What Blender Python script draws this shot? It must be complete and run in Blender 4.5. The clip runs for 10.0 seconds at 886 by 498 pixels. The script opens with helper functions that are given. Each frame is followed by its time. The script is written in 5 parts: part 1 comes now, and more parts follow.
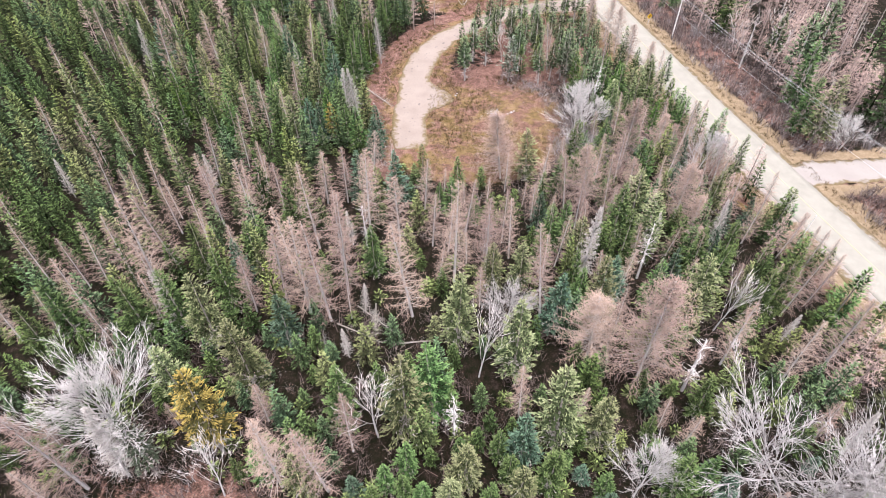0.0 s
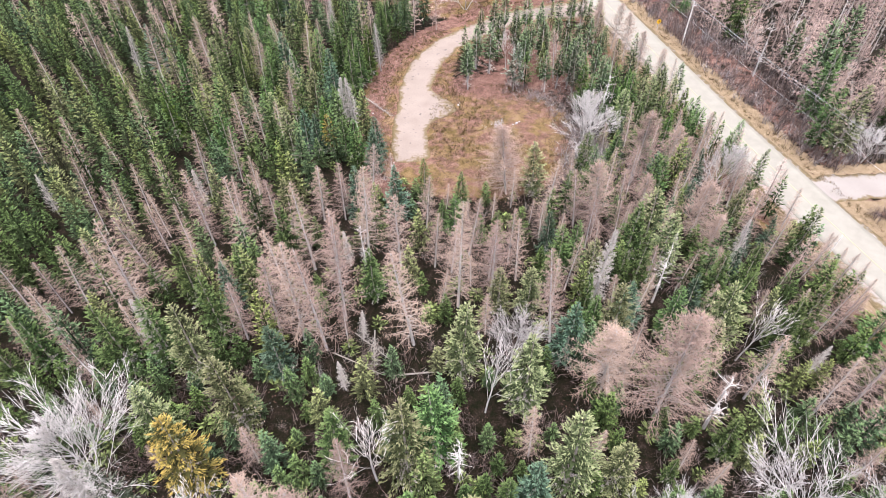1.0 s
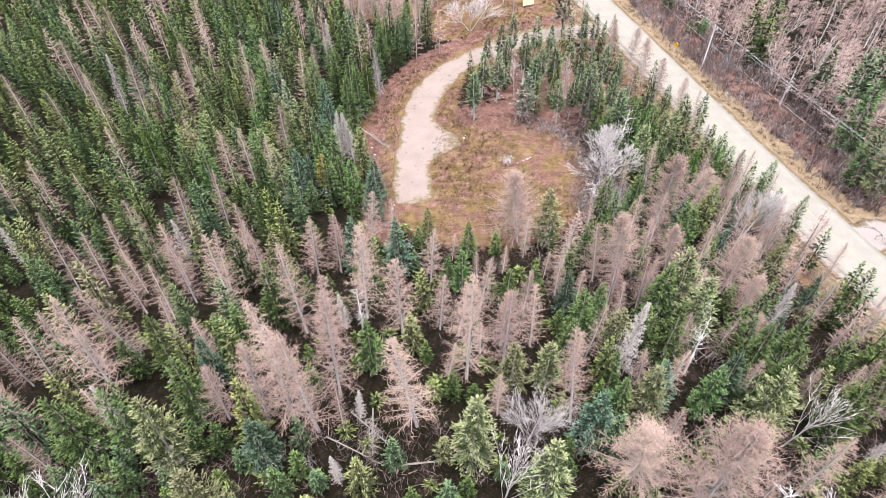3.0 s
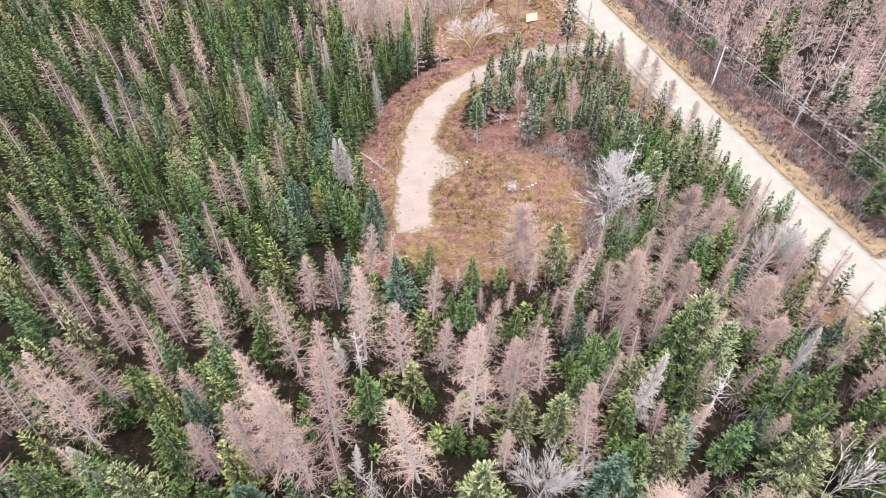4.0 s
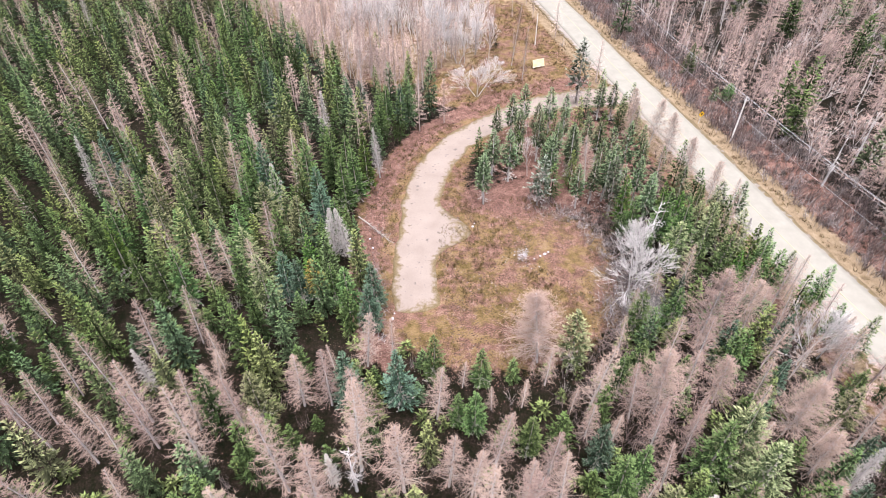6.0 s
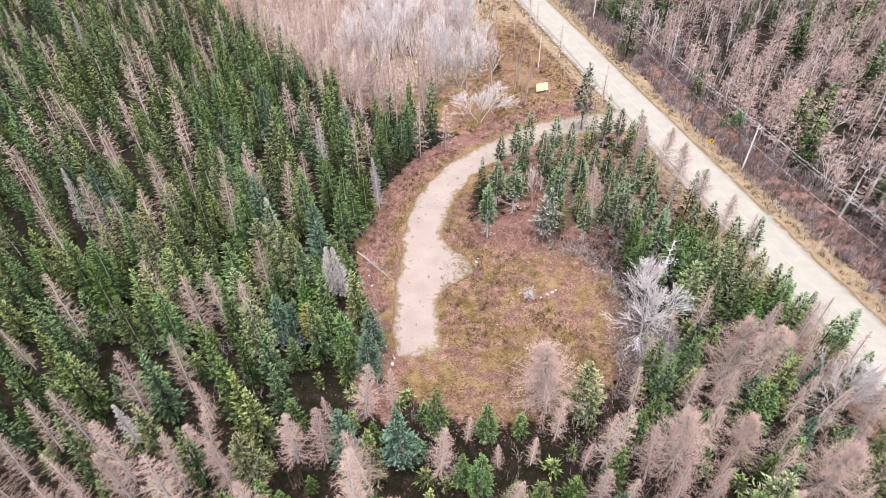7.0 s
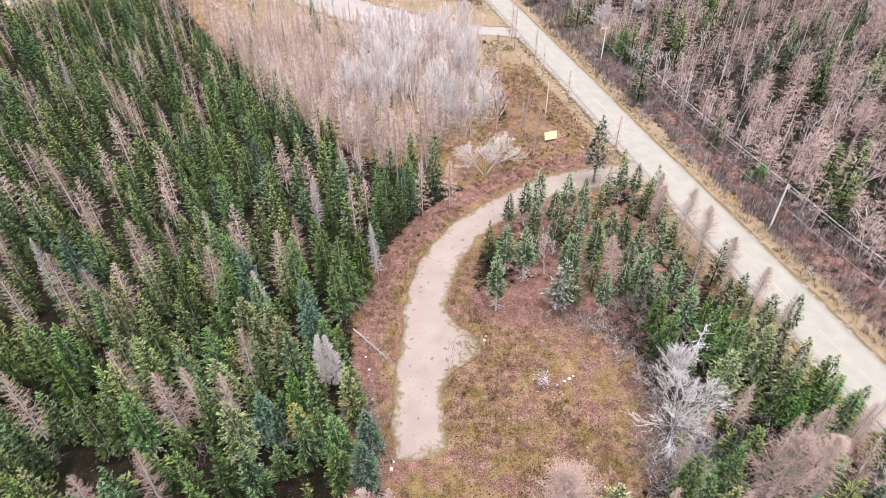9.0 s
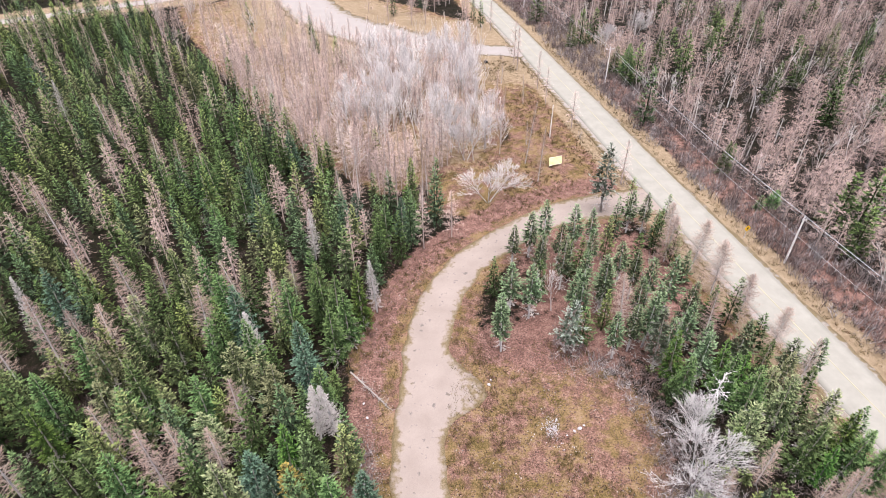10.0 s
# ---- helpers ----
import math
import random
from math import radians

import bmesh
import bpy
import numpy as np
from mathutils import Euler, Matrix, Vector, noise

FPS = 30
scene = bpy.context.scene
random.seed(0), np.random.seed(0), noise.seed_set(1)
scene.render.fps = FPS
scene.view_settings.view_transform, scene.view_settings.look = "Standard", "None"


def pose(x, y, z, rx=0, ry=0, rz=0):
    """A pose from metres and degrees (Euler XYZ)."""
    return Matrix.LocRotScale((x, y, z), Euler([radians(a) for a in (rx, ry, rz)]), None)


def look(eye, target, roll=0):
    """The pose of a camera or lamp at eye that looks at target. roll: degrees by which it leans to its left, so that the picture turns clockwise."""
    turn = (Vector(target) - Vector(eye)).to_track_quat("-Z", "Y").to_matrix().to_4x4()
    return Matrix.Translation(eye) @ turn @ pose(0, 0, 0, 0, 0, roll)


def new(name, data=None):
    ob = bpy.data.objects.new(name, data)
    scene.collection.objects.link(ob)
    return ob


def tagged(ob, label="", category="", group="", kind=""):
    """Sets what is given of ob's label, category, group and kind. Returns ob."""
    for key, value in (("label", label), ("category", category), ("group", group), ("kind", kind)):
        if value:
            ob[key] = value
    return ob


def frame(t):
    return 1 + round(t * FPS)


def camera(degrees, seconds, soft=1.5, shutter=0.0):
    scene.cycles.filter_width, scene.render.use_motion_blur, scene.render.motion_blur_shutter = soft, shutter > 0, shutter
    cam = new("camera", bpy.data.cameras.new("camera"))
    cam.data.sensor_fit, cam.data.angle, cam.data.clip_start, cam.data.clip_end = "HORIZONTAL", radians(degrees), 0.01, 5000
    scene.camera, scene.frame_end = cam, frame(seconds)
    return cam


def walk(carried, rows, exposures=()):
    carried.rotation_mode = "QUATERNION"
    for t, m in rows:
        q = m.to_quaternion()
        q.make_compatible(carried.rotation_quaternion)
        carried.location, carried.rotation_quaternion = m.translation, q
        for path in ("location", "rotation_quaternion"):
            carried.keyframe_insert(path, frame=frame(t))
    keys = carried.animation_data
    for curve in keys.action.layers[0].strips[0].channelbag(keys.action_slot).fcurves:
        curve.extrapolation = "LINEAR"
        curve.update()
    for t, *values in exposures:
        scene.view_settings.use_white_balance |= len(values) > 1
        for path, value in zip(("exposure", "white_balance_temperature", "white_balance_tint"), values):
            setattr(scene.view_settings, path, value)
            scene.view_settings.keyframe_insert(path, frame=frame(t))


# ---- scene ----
cam = camera(75.5, 10.0, soft=0.5)
METRES, EYE, TILT, LEAN, TURN = 56.6, 63.05, 0.0, 0.0, 0.0
ROWS = [
    (0.0, 0.0, 0.0, 0.0, -0.43, -45.56, 0.42),
    (0.5, -0.0029, 0.0484, -0.0135, -0.42, -45.49, 0.44),
    (1.0, -0.0059, 0.0972, -0.0261, -0.41, -45.4, 0.46),
    (1.5, -0.0085, 0.1463, -0.035, -0.39, -45.3, 0.49),
    (2.0, -0.0115, 0.1955, -0.0396, -0.39, -45.18, 0.5),
    (3.5, -0.0204, 0.3442, -0.0389, -0.39, -44.76, 0.51),
    (4.0, -0.0228, 0.3943, -0.0373, -0.38, -44.41, 0.53),
    (4.5, -0.0255, 0.4443, -0.0355, -0.38, -43.88, 0.53),
    (5.0, -0.0277, 0.4946, -0.0339, -0.39, -43.31, 0.56),
    (5.5, -0.0303, 0.5447, -0.0315, -0.38, -42.77, 0.56),
    (7.0, -0.0376, 0.6947, -0.0242, -0.39, -41.07, 0.63),
    (7.5, -0.0402, 0.7447, -0.0213, -0.38, -40.51, 0.64),
    (8.0, -0.042, 0.7945, -0.0179, -0.36, -39.96, 0.66),
    (8.5, -0.0439, 0.8441, -0.0144, -0.36, -39.42, 0.68),
    (9.0, -0.0459, 0.8935, -0.0113, -0.36, -38.84, 0.71),
    (9.5, -0.0472, 0.9433, -0.0074, -0.34, -38.28, 0.74),
    (10.0, -0.0503, 0.9932, -0.0038, -0.35, -37.74, 0.73),
]
EXPOSURES = [(0.0, 1.66, 6100, 15), (4.5, 1.72, 6100, 15), (10.0, 1.5, 6100, 15)]
walk(cam, [(t, pose(0, 0, EYE, TILT, LEAN, TURN) @ pose(METRES * x, METRES * y, METRES * z, 90 + pitch, roll, yaw)) for t, x, y, z, yaw, pitch, roll in ROWS],
     exposures=EXPOSURES)

# ---- light ----
world = bpy.data.worlds.new("sky")
scene.world = world
world.use_nodes = True
wn = world.node_tree.nodes
sky = wn.new("ShaderNodeTexSky")
sky.sky_type = "NISHITA"
sky.sun_disc = False
sky.sun_elevation, sky.sun_rotation = radians(76), radians(167)
sky.air_density, sky.dust_density, sky.ozone_density = 1.0, 4.0, 1.0
wn["Background"].inputs["Strength"].default_value = 0.05
world.node_tree.links.new(sky.outputs["Color"], wn["Background"].inputs["Color"])
sun = new("sun", bpy.data.lights.new("sun", "SUN"))
sun.data.energy, sun.data.angle, sun.data.color = 5.0, radians(80), (1.0, 0.98, 0.985)
sun.matrix_world = look((6, -26, 110), (0, 0, 0))


# ---- materials ----
def ramp_node(nt, stops):
    node = nt.nodes.new("ShaderNodeValToRGB")
    el = node.color_ramp.elements
    while len(el) < len(stops):
        el.new(0.5)
    for e, (p, c) in zip(el, stops):
        e.position, e.color = p, (*c, 1)
    return node


def noise_node(nt, scale, detail=4.0, rough=0.6):
    n = nt.nodes.new("ShaderNodeTexNoise")
    n.inputs["Scale"].default_value = scale
    n.inputs["Detail"].default_value = detail
    n.inputs["Roughness"].default_value = rough
    g = nt.nodes.new("ShaderNodeNewGeometry")
    nt.links.new(g.outputs["Position"], n.inputs["Vector"])
    return n


def mix_node(nt, fac, a, b, kind="MIX"):
    m = nt.nodes.new("ShaderNodeMix")
    m.data_type, m.blend_type = "RGBA", kind
    for sock, val in ((m.inputs[0], fac), (m.inputs[6], a), (m.inputs[7], b)):
        if isinstance(val, bpy.types.NodeSocket):
            nt.links.new(val, sock)
        elif isinstance(val, tuple):
            sock.default_value = (*val, 1)
        else:
            sock.default_value = val
    return m.outputs[2]


def math_node(nt, op, a, b=0.0, c=0.0, clamp=False):
    m = nt.nodes.new("ShaderNodeMath")
    m.operation, m.use_clamp = op, clamp
    for sock, val in zip(m.inputs, (a, b, c)):
        if isinstance(val, bpy.types.NodeSocket):
            nt.links.new(val, sock)
        else:
            sock.default_value = val
    return m.outputs[0]


def blank(name, rough=0.85, gloss=0.05):
    mat = bpy.data.materials.new(name)
    mat.use_nodes = True
    nt = mat.node_tree
    bsdf = nt.nodes["Principled BSDF"]
    bsdf.inputs["Roughness"].default_value = rough
    bsdf.inputs["Specular IOR Level"].default_value = gloss
    return mat, nt, bsdf


def bump(nt, bsdf, height, strength, distance):
    b = nt.nodes.new("ShaderNodeBump")
    b.inputs["Strength"].default_value = strength
    b.inputs["Distance"].default_value = distance
    nt.links.new(height, b.inputs["Height"])
    nt.links.new(b.outputs["Normal"], bsdf.inputs["Normal"])


def thin(nt, bsdf, share):
    """Lets part of the light through, as needles and twigs do."""
    tr = nt.nodes.new("ShaderNodeBsdfTranslucent")
    mx = nt.nodes.new("ShaderNodeMixShader")
    mx.inputs[0].default_value = share
    nt.links.new(bsdf.inputs["Base Color"].links[0].from_socket, tr.inputs["Color"])
    nt.links.new(bsdf.outputs[0], mx.inputs[1])
    nt.links.new(tr.outputs[0], mx.inputs[2])
    nt.links.new(mx.outputs[0], nt.nodes["Material Output"].inputs["Surface"])


def tip_value(nt, grain, tip, noise, island):
    """Tone by 'tip', growth and painted crown shade alike: old wood near 0, new growth near 1, uneven from spray to
    spray.
    """
    n = noise_node(nt, grain, 3.0, 0.7)
    g = nt.nodes.new("ShaderNodeNewGeometry")
    att = nt.nodes.new("ShaderNodeAttribute")
    att.attribute_name = "tip"
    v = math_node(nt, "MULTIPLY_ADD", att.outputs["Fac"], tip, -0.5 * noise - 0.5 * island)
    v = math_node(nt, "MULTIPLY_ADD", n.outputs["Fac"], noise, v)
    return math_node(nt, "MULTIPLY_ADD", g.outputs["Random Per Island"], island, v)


def foliage(name, wood, dark, light, accent, grain=1.6, hue=0.05, value=0.6):
    """Needles or twigs: old wood inside, two tones further out, an accent on the youngest tips, and a shift from tree to tree."""
    mat, nt, bsdf = blank(name, 0.8)
    base = ramp_node(nt, [(0.0, wood), (0.38, dark), (0.80, light), (1.0, accent)])
    nt.links.new(tip_value(nt, grain, 0.92, 0.50, 0.20), base.inputs["Fac"])
    info = nt.nodes.new("ShaderNodeObjectInfo")
    hsv = nt.nodes.new("ShaderNodeHueSaturation")
    nt.links.new(base.outputs["Color"], hsv.inputs["Color"])
    nt.links.new(math_node(nt, "MULTIPLY_ADD", info.outputs["Random"], hue, 0.5 - hue / 2), hsv.inputs["Hue"])
    nt.links.new(math_node(nt, "MULTIPLY_ADD", info.outputs["Random"], value, 1.0 - value * 0.47), hsv.inputs["Value"])
    nt.links.new(hsv.outputs["Color"], bsdf.inputs["Base Color"])
    thin(nt, bsdf, 0.1)
    return mat


def needles(name, dark, light, accent, **more):
    """Green needles over brown inner twigs; inner tones darkened and outer ones lightened to paint in the crown's
    shade.
    """
    return foliage(name, (0.016, 0.018, 0.008), (0.68 * dark[0], 0.72 * dark[1], 0.9 * dark[2]), (1.8 * light[0], 1.8 * light[1], 2.5 * light[2]), (2.0 * accent[0], 2.0 * accent[1], 2.6 * accent[2]), **more)


def woods(name, stops, grain=1.6, low=0.23, island=0.26):
    """Needles or twigs of a whole wood; the attribute 'tint' says which of the tones a tree has, 'tip' how young a
    spray is and how much crown shade is painted on it.
    """
    mat, nt, bsdf = blank(name, 0.8)
    att = nt.nodes.new("ShaderNodeAttribute")
    att.attribute_name = "tint"
    r = ramp_node(nt, stops)
    nt.links.new(att.outputs["Fac"], r.inputs["Fac"])
    # Multiplies shade into the colour: inner sprays far darker, outer tips brightened.
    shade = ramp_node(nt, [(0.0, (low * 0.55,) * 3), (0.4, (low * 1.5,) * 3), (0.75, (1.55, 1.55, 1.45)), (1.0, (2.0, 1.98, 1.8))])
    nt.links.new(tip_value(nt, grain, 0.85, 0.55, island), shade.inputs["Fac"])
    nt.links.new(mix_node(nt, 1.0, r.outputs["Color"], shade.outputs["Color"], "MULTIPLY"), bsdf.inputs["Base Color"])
    thin(nt, bsdf, 0.1)
    return mat


def plain(name, c1, c2, scale=6.0, rough=0.8, relief=0.0):
    mat, nt, bsdf = blank(name, rough, 0.25)
    n = noise_node(nt, scale, 5.0, 0.65)
    r = ramp_node(nt, [(0.3, c1), (0.7, c2)])
    nt.links.new(n.outputs["Fac"], r.inputs["Fac"])
    nt.links.new(r.outputs["Color"], bsdf.inputs["Base Color"])
    if relief:
        bump(nt, bsdf, n.outputs["Fac"], 0.6, relief)
    return mat


M_NEEDLE = {
    "S": needles("needles_green", (0.0356, 0.063, 0.0152), (0.0891, 0.123, 0.0314), (0.1269, 0.159, 0.0499)),
    "Y": needles("needles_yellow_green", (0.0768, 0.0891, 0.0297), (0.1657, 0.1694, 0.062), (0.2271, 0.211, 0.1024)),
    "B": needles("needles_blue_green", (0.034, 0.058, 0.030), (0.074, 0.108, 0.050), (0.105, 0.135, 0.072)),
    "V": needles("needles_bright_green", (0.033, 0.0715, 0.0099), (0.0798, 0.121, 0.0193), (0.1265, 0.1485, 0.033)),
    "O": needles("needles_ochre", (0.1125, 0.0975, 0.0225), (0.27, 0.2025, 0.0375), (0.33, 0.2475, 0.075), hue=0.015),
    "T": needles("needles_light_green", (0.056, 0.076, 0.030), (0.125, 0.155, 0.058), (0.155, 0.180, 0.075)),
    "P": needles("needles_pale_pine", (0.110, 0.118, 0.070), (0.160, 0.170, 0.098), (0.180, 0.185, 0.115)),
    "G": needles("needles_faded", (0.065, 0.070, 0.036), (0.110, 0.112, 0.062), (0.150, 0.142, 0.092)),
}
M_LARCH = foliage("larch_twigs", (0.28, 0.246, 0.222), (0.205, 0.142, 0.113), (0.305, 0.216, 0.174), (0.37, 0.285, 0.238), hue=0.016, value=0.45)
M_GREYTWIG = foliage("dead_twigs", (0.25, 0.222, 0.200), (0.245, 0.215, 0.192), (0.365, 0.328, 0.298), (0.40, 0.368, 0.338), hue=0.01, value=0.3)
M_PALETWIG = foliage("hardwood_twigs", (0.48, 0.445, 0.42), (0.34, 0.310, 0.290), (0.44, 0.405, 0.38), (0.48, 0.45, 0.425), hue=0.01, value=0.2)
M_BIRCH = foliage("birch_twigs", (0.66, 0.61, 0.57), (0.50, 0.445, 0.41), (0.60, 0.545, 0.51), (0.62, 0.57, 0.54), hue=0.01, value=0.15)
M_BARK = plain("bark_grey_brown", (0.128, 0.1056, 0.0896), (0.256, 0.224, 0.1984), 5.0, 0.9)
M_PALEBARK = plain("bark_pale", (0.27, 0.245, 0.228), (0.41, 0.382, 0.360), 4.0, 0.8)
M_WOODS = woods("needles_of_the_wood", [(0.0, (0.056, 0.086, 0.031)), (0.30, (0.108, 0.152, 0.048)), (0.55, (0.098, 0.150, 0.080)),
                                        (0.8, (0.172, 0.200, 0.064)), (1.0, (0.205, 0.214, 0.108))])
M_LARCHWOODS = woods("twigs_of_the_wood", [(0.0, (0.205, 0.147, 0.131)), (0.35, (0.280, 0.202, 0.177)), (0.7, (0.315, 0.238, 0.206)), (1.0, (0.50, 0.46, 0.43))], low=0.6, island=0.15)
M_SHRUB = woods("shrub_twigs", [(0.0, (0.1155, 0.0813, 0.0735)), (0.5, (0.1994, 0.1496, 0.1391)), (0.8, (0.2729, 0.2309, 0.2204)), (1.0, (0.36, 0.325, 0.325))])
M_BLADES = woods("dry_grass_blades", [(0.0, (0.0552, 0.0443, 0.0139)), (0.4, (0.1398, 0.0974, 0.0415)), (0.7, (0.1398, 0.0773, 0.0449)), (1.0, (0.081, 0.0706, 0.0196))])
M_LEAVES = woods("fallen_leaves", [(0.0, (0.0582, 0.0314, 0.0246)), (0.6, (0.1344, 0.0784, 0.0627)), (0.95, (0.175, 0.120, 0.100)), (1.0, (0.26, 0.235, 0.225))], 5.0)
M_POLE = plain("weathered_pole_wood", (0.4032, 0.3648, 0.336), (0.5952, 0.5568, 0.528), 3.0, 0.85)
M_WIRE = plain("aluminium_wire", (0.32, 0.32, 0.32), (0.3968, 0.3968, 0.3968), 1.0, 0.5)
M_STEEL = plain("galvanised_steel", (0.256, 0.256, 0.256), (0.352, 0.352, 0.352), 8.0, 0.5)
M_YELLOW = plain("yellow_sign_sheeting", (0.4992, 0.2688, 0.0064), (0.544, 0.3072, 0.0096), 3.0, 0.5)
M_BLACK = plain("black_paint", (0.0077, 0.0077, 0.0077), (0.0192, 0.0192, 0.0192), 5.0, 0.6)
M_BOARD = plain("faded_yellow_board", (0.47, 0.36, 0.14), (0.55, 0.45, 0.25), 1.2, 0.7)
M_ROCK = plain("pale_granite", (0.19, 0.175, 0.175), (0.34, 0.325, 0.325), 3.0, 0.9, 0.05)
M_CERAMIC = plain("white_insulator", (0.448, 0.448, 0.448), (0.512, 0.512, 0.512), 5.0, 0.3)


def ground_material():
    """Needle litter and moss, toned nearly black for the shade under the trees, with dry grass, red leaf litter and
    straw-coloured verges where the attributes ask for them.
    """
    mat, nt, bsdf = blank("forest_floor", 0.95)
    big, mid, fine = noise_node(nt, 0.12, 4), noise_node(nt, 0.7, 5, 0.7), noise_node(nt, 5.0, 4, 0.75)
    def tones(parts):
        """Weighted sum of the noises, stretched about its middle."""
        total = 0.0
        for node, weight in parts:
            total = math_node(nt, "MULTIPLY_ADD", node.outputs["Fac"], weight, total)
        return math_node(nt, "MULTIPLY_ADD", total, 2.8, -0.9)

    # Floor tones lie far below real litter: canopy shade is put into the colour.
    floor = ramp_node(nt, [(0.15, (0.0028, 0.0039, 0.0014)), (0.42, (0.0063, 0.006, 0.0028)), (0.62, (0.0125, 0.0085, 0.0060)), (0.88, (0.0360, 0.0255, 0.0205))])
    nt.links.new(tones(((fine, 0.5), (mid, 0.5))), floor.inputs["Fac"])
    grass = ramp_node(nt, [(0.10, (0.0136, 0.0118, 0.0036)), (0.34, (0.058, 0.041, 0.014)), (0.46, (0.095, 0.064, 0.026)), (0.56, (0.122, 0.080, 0.037)), (0.72, (0.152, 0.099, 0.056)), (0.95, (0.215, 0.150, 0.105))])
    nt.links.new(tones(((fine, 0.4), (mid, 0.3), (big, 0.3))), grass.inputs["Fac"])
    litter = ramp_node(nt, [(0.10, (0.0231, 0.0119, 0.009)), (0.42, (0.084, 0.045, 0.034)), (0.64, (0.138, 0.076, 0.058)), (0.90, (0.235, 0.158, 0.132))])
    nt.links.new(tones(((fine, 0.65), (mid, 0.35))), litter.inputs["Fac"])
    verge = ramp_node(nt, [(0.3, (0.085, 0.060, 0.034)), (0.5, (0.150, 0.108, 0.066)), (0.7, (0.225, 0.175, 0.125))])
    nt.links.new(math_node(nt, "MULTIPLY_ADD", fine.outputs["Fac"], 0.5, math_node(nt, "MULTIPLY", mid.outputs["Fac"], 0.5)), verge.inputs["Fac"])
    mottle = nt.nodes.new("ShaderNodeMapRange")
    mottle.inputs["From Min"].default_value, mottle.inputs["From Max"].default_value = 0.45, 0.56
    mottle.inputs["To Max"].default_value = 0.9
    nt.links.new(noise_node(nt, 0.28, 5, 0.7).outputs["Fac"], mottle.inputs["Value"])
    meadow = mix_node(nt, mottle.outputs["Result"], grass.outputs["Color"], litter.outputs["Color"])
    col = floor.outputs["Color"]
    for name, r in (("grass", meadow), ("litter", litter.outputs["Color"]), ("verge", verge.outputs["Color"])):
        att = nt.nodes.new("ShaderNodeAttribute")
        att.attribute_name = name
        ragged = math_node(nt, "ADD", att.outputs["Fac"], math_node(nt, "MULTIPLY_ADD", mid.outputs["Fac"], 1.4, -0.7))
        edge = nt.nodes.new("ShaderNodeMapRange")
        edge.interpolation_type = "SMOOTHSTEP"
        edge.inputs["From Min"].default_value, edge.inputs["From Max"].default_value = 0.35, 0.65
        nt.links.new(ragged, edge.inputs["Value"])
        col = mix_node(nt, edge.outputs["Result"], col, r)
    nt.links.new(col, bsdf.inputs["Base Color"])
    bump(nt, bsdf, fine.outputs["Fac"], 0.8, 0.15)
    return mat


def gravel_material(name, pale, mid_tone, dark, spots):
    """Compacted gravel: pale in the middle, dark damp spots, its rim giving way to litter."""
    mat, nt, bsdf = blank(name, 0.95)
    broad, mid, fine = noise_node(nt, 0.25, 4), noise_node(nt, 1.0, 3, 0.6), noise_node(nt, 9.0, 3, 0.7)
    r = ramp_node(nt, [(0.3, mid_tone), (0.65, pale)])
    nt.links.new(math_node(nt, "MULTIPLY_ADD", fine.outputs["Fac"], 0.4, math_node(nt, "MULTIPLY", broad.outputs["Fac"], 0.6)), r.inputs["Fac"])
    spot = nt.nodes.new("ShaderNodeMapRange")
    spot.inputs["From Min"].default_value, spot.inputs["From Max"].default_value = 0.61, 0.70
    spot.inputs["To Max"].default_value = spots
    nt.links.new(mid.outputs["Fac"], spot.inputs["Value"])
    col = mix_node(nt, spot.outputs["Result"], r.outputs["Color"], dark)
    att = nt.nodes.new("ShaderNodeAttribute")
    att.attribute_name = "rim"
    ragged = math_node(nt, "ADD", att.outputs["Fac"], math_node(nt, "MULTIPLY_ADD", broad.outputs["Fac"], 1.3, math_node(nt, "MULTIPLY_ADD", mid.outputs["Fac"], 1.3, -1.3)))
    edge = nt.nodes.new("ShaderNodeMapRange")
    edge.interpolation_type = "SMOOTHSTEP"
    edge.inputs["From Min"].default_value, edge.inputs["From Max"].default_value = 0.40, 0.95
    nt.links.new(ragged, edge.inputs["Value"])
    rim = ramp_node(nt, [(0.35, (0.066, 0.050, 0.020)), (0.6, (0.120, 0.088, 0.052))])
    nt.links.new(fine.outputs["Fac"], rim.inputs["Fac"])
    col = mix_node(nt, edge.outputs["Result"], col, rim.outputs["Color"])
    nt.links.new(col, bsdf.inputs["Base Color"])
    bump(nt, bsdf, fine.outputs["Fac"], 0.5, 0.04)
    return mat


def asphalt_material():
    """Sun-bleached chip-seal, darker along the wheel tracks, with patches."""
    mat, nt, bsdf = blank("bleached_asphalt", 0.9)
    broad, fine = noise_node(nt, 0.35, 5, 0.7), noise_node(nt, 12.0, 3, 0.7)
    r = ramp_node(nt, [(0.3, (0.148, 0.136, 0.112)), (0.7, (0.195, 0.180, 0.150))])
    nt.links.new(math_node(nt, "MULTIPLY_ADD", fine.outputs["Fac"], 0.25, math_node(nt, "MULTIPLY", broad.outputs["Fac"], 0.75)), r.inputs["Fac"])
    nt.links.new(r.outputs["Color"], bsdf.inputs["Base Color"])
    bump(nt, bsdf, fine.outputs["Fac"], 0.3, 0.01)
    return mat


M_GROUND = ground_material()
M_TRACK = gravel_material("pinkish_gravel", (0.186, 0.150, 0.126), (0.142, 0.112, 0.092), (0.0749, 0.0655, 0.0585), 0.8)
M_SHOULDER = gravel_material("pale_shoulder_gravel", (0.190, 0.168, 0.150), (0.160, 0.138, 0.122), (0.1664, 0.1376, 0.1216), 0.3)
M_YARD = gravel_material("pale_yard_gravel", (0.1984, 0.1741, 0.1555), (0.16, 0.1389, 0.1229), (0.1344, 0.112, 0.0992), 0.3)
M_ASPHALT = asphalt_material()
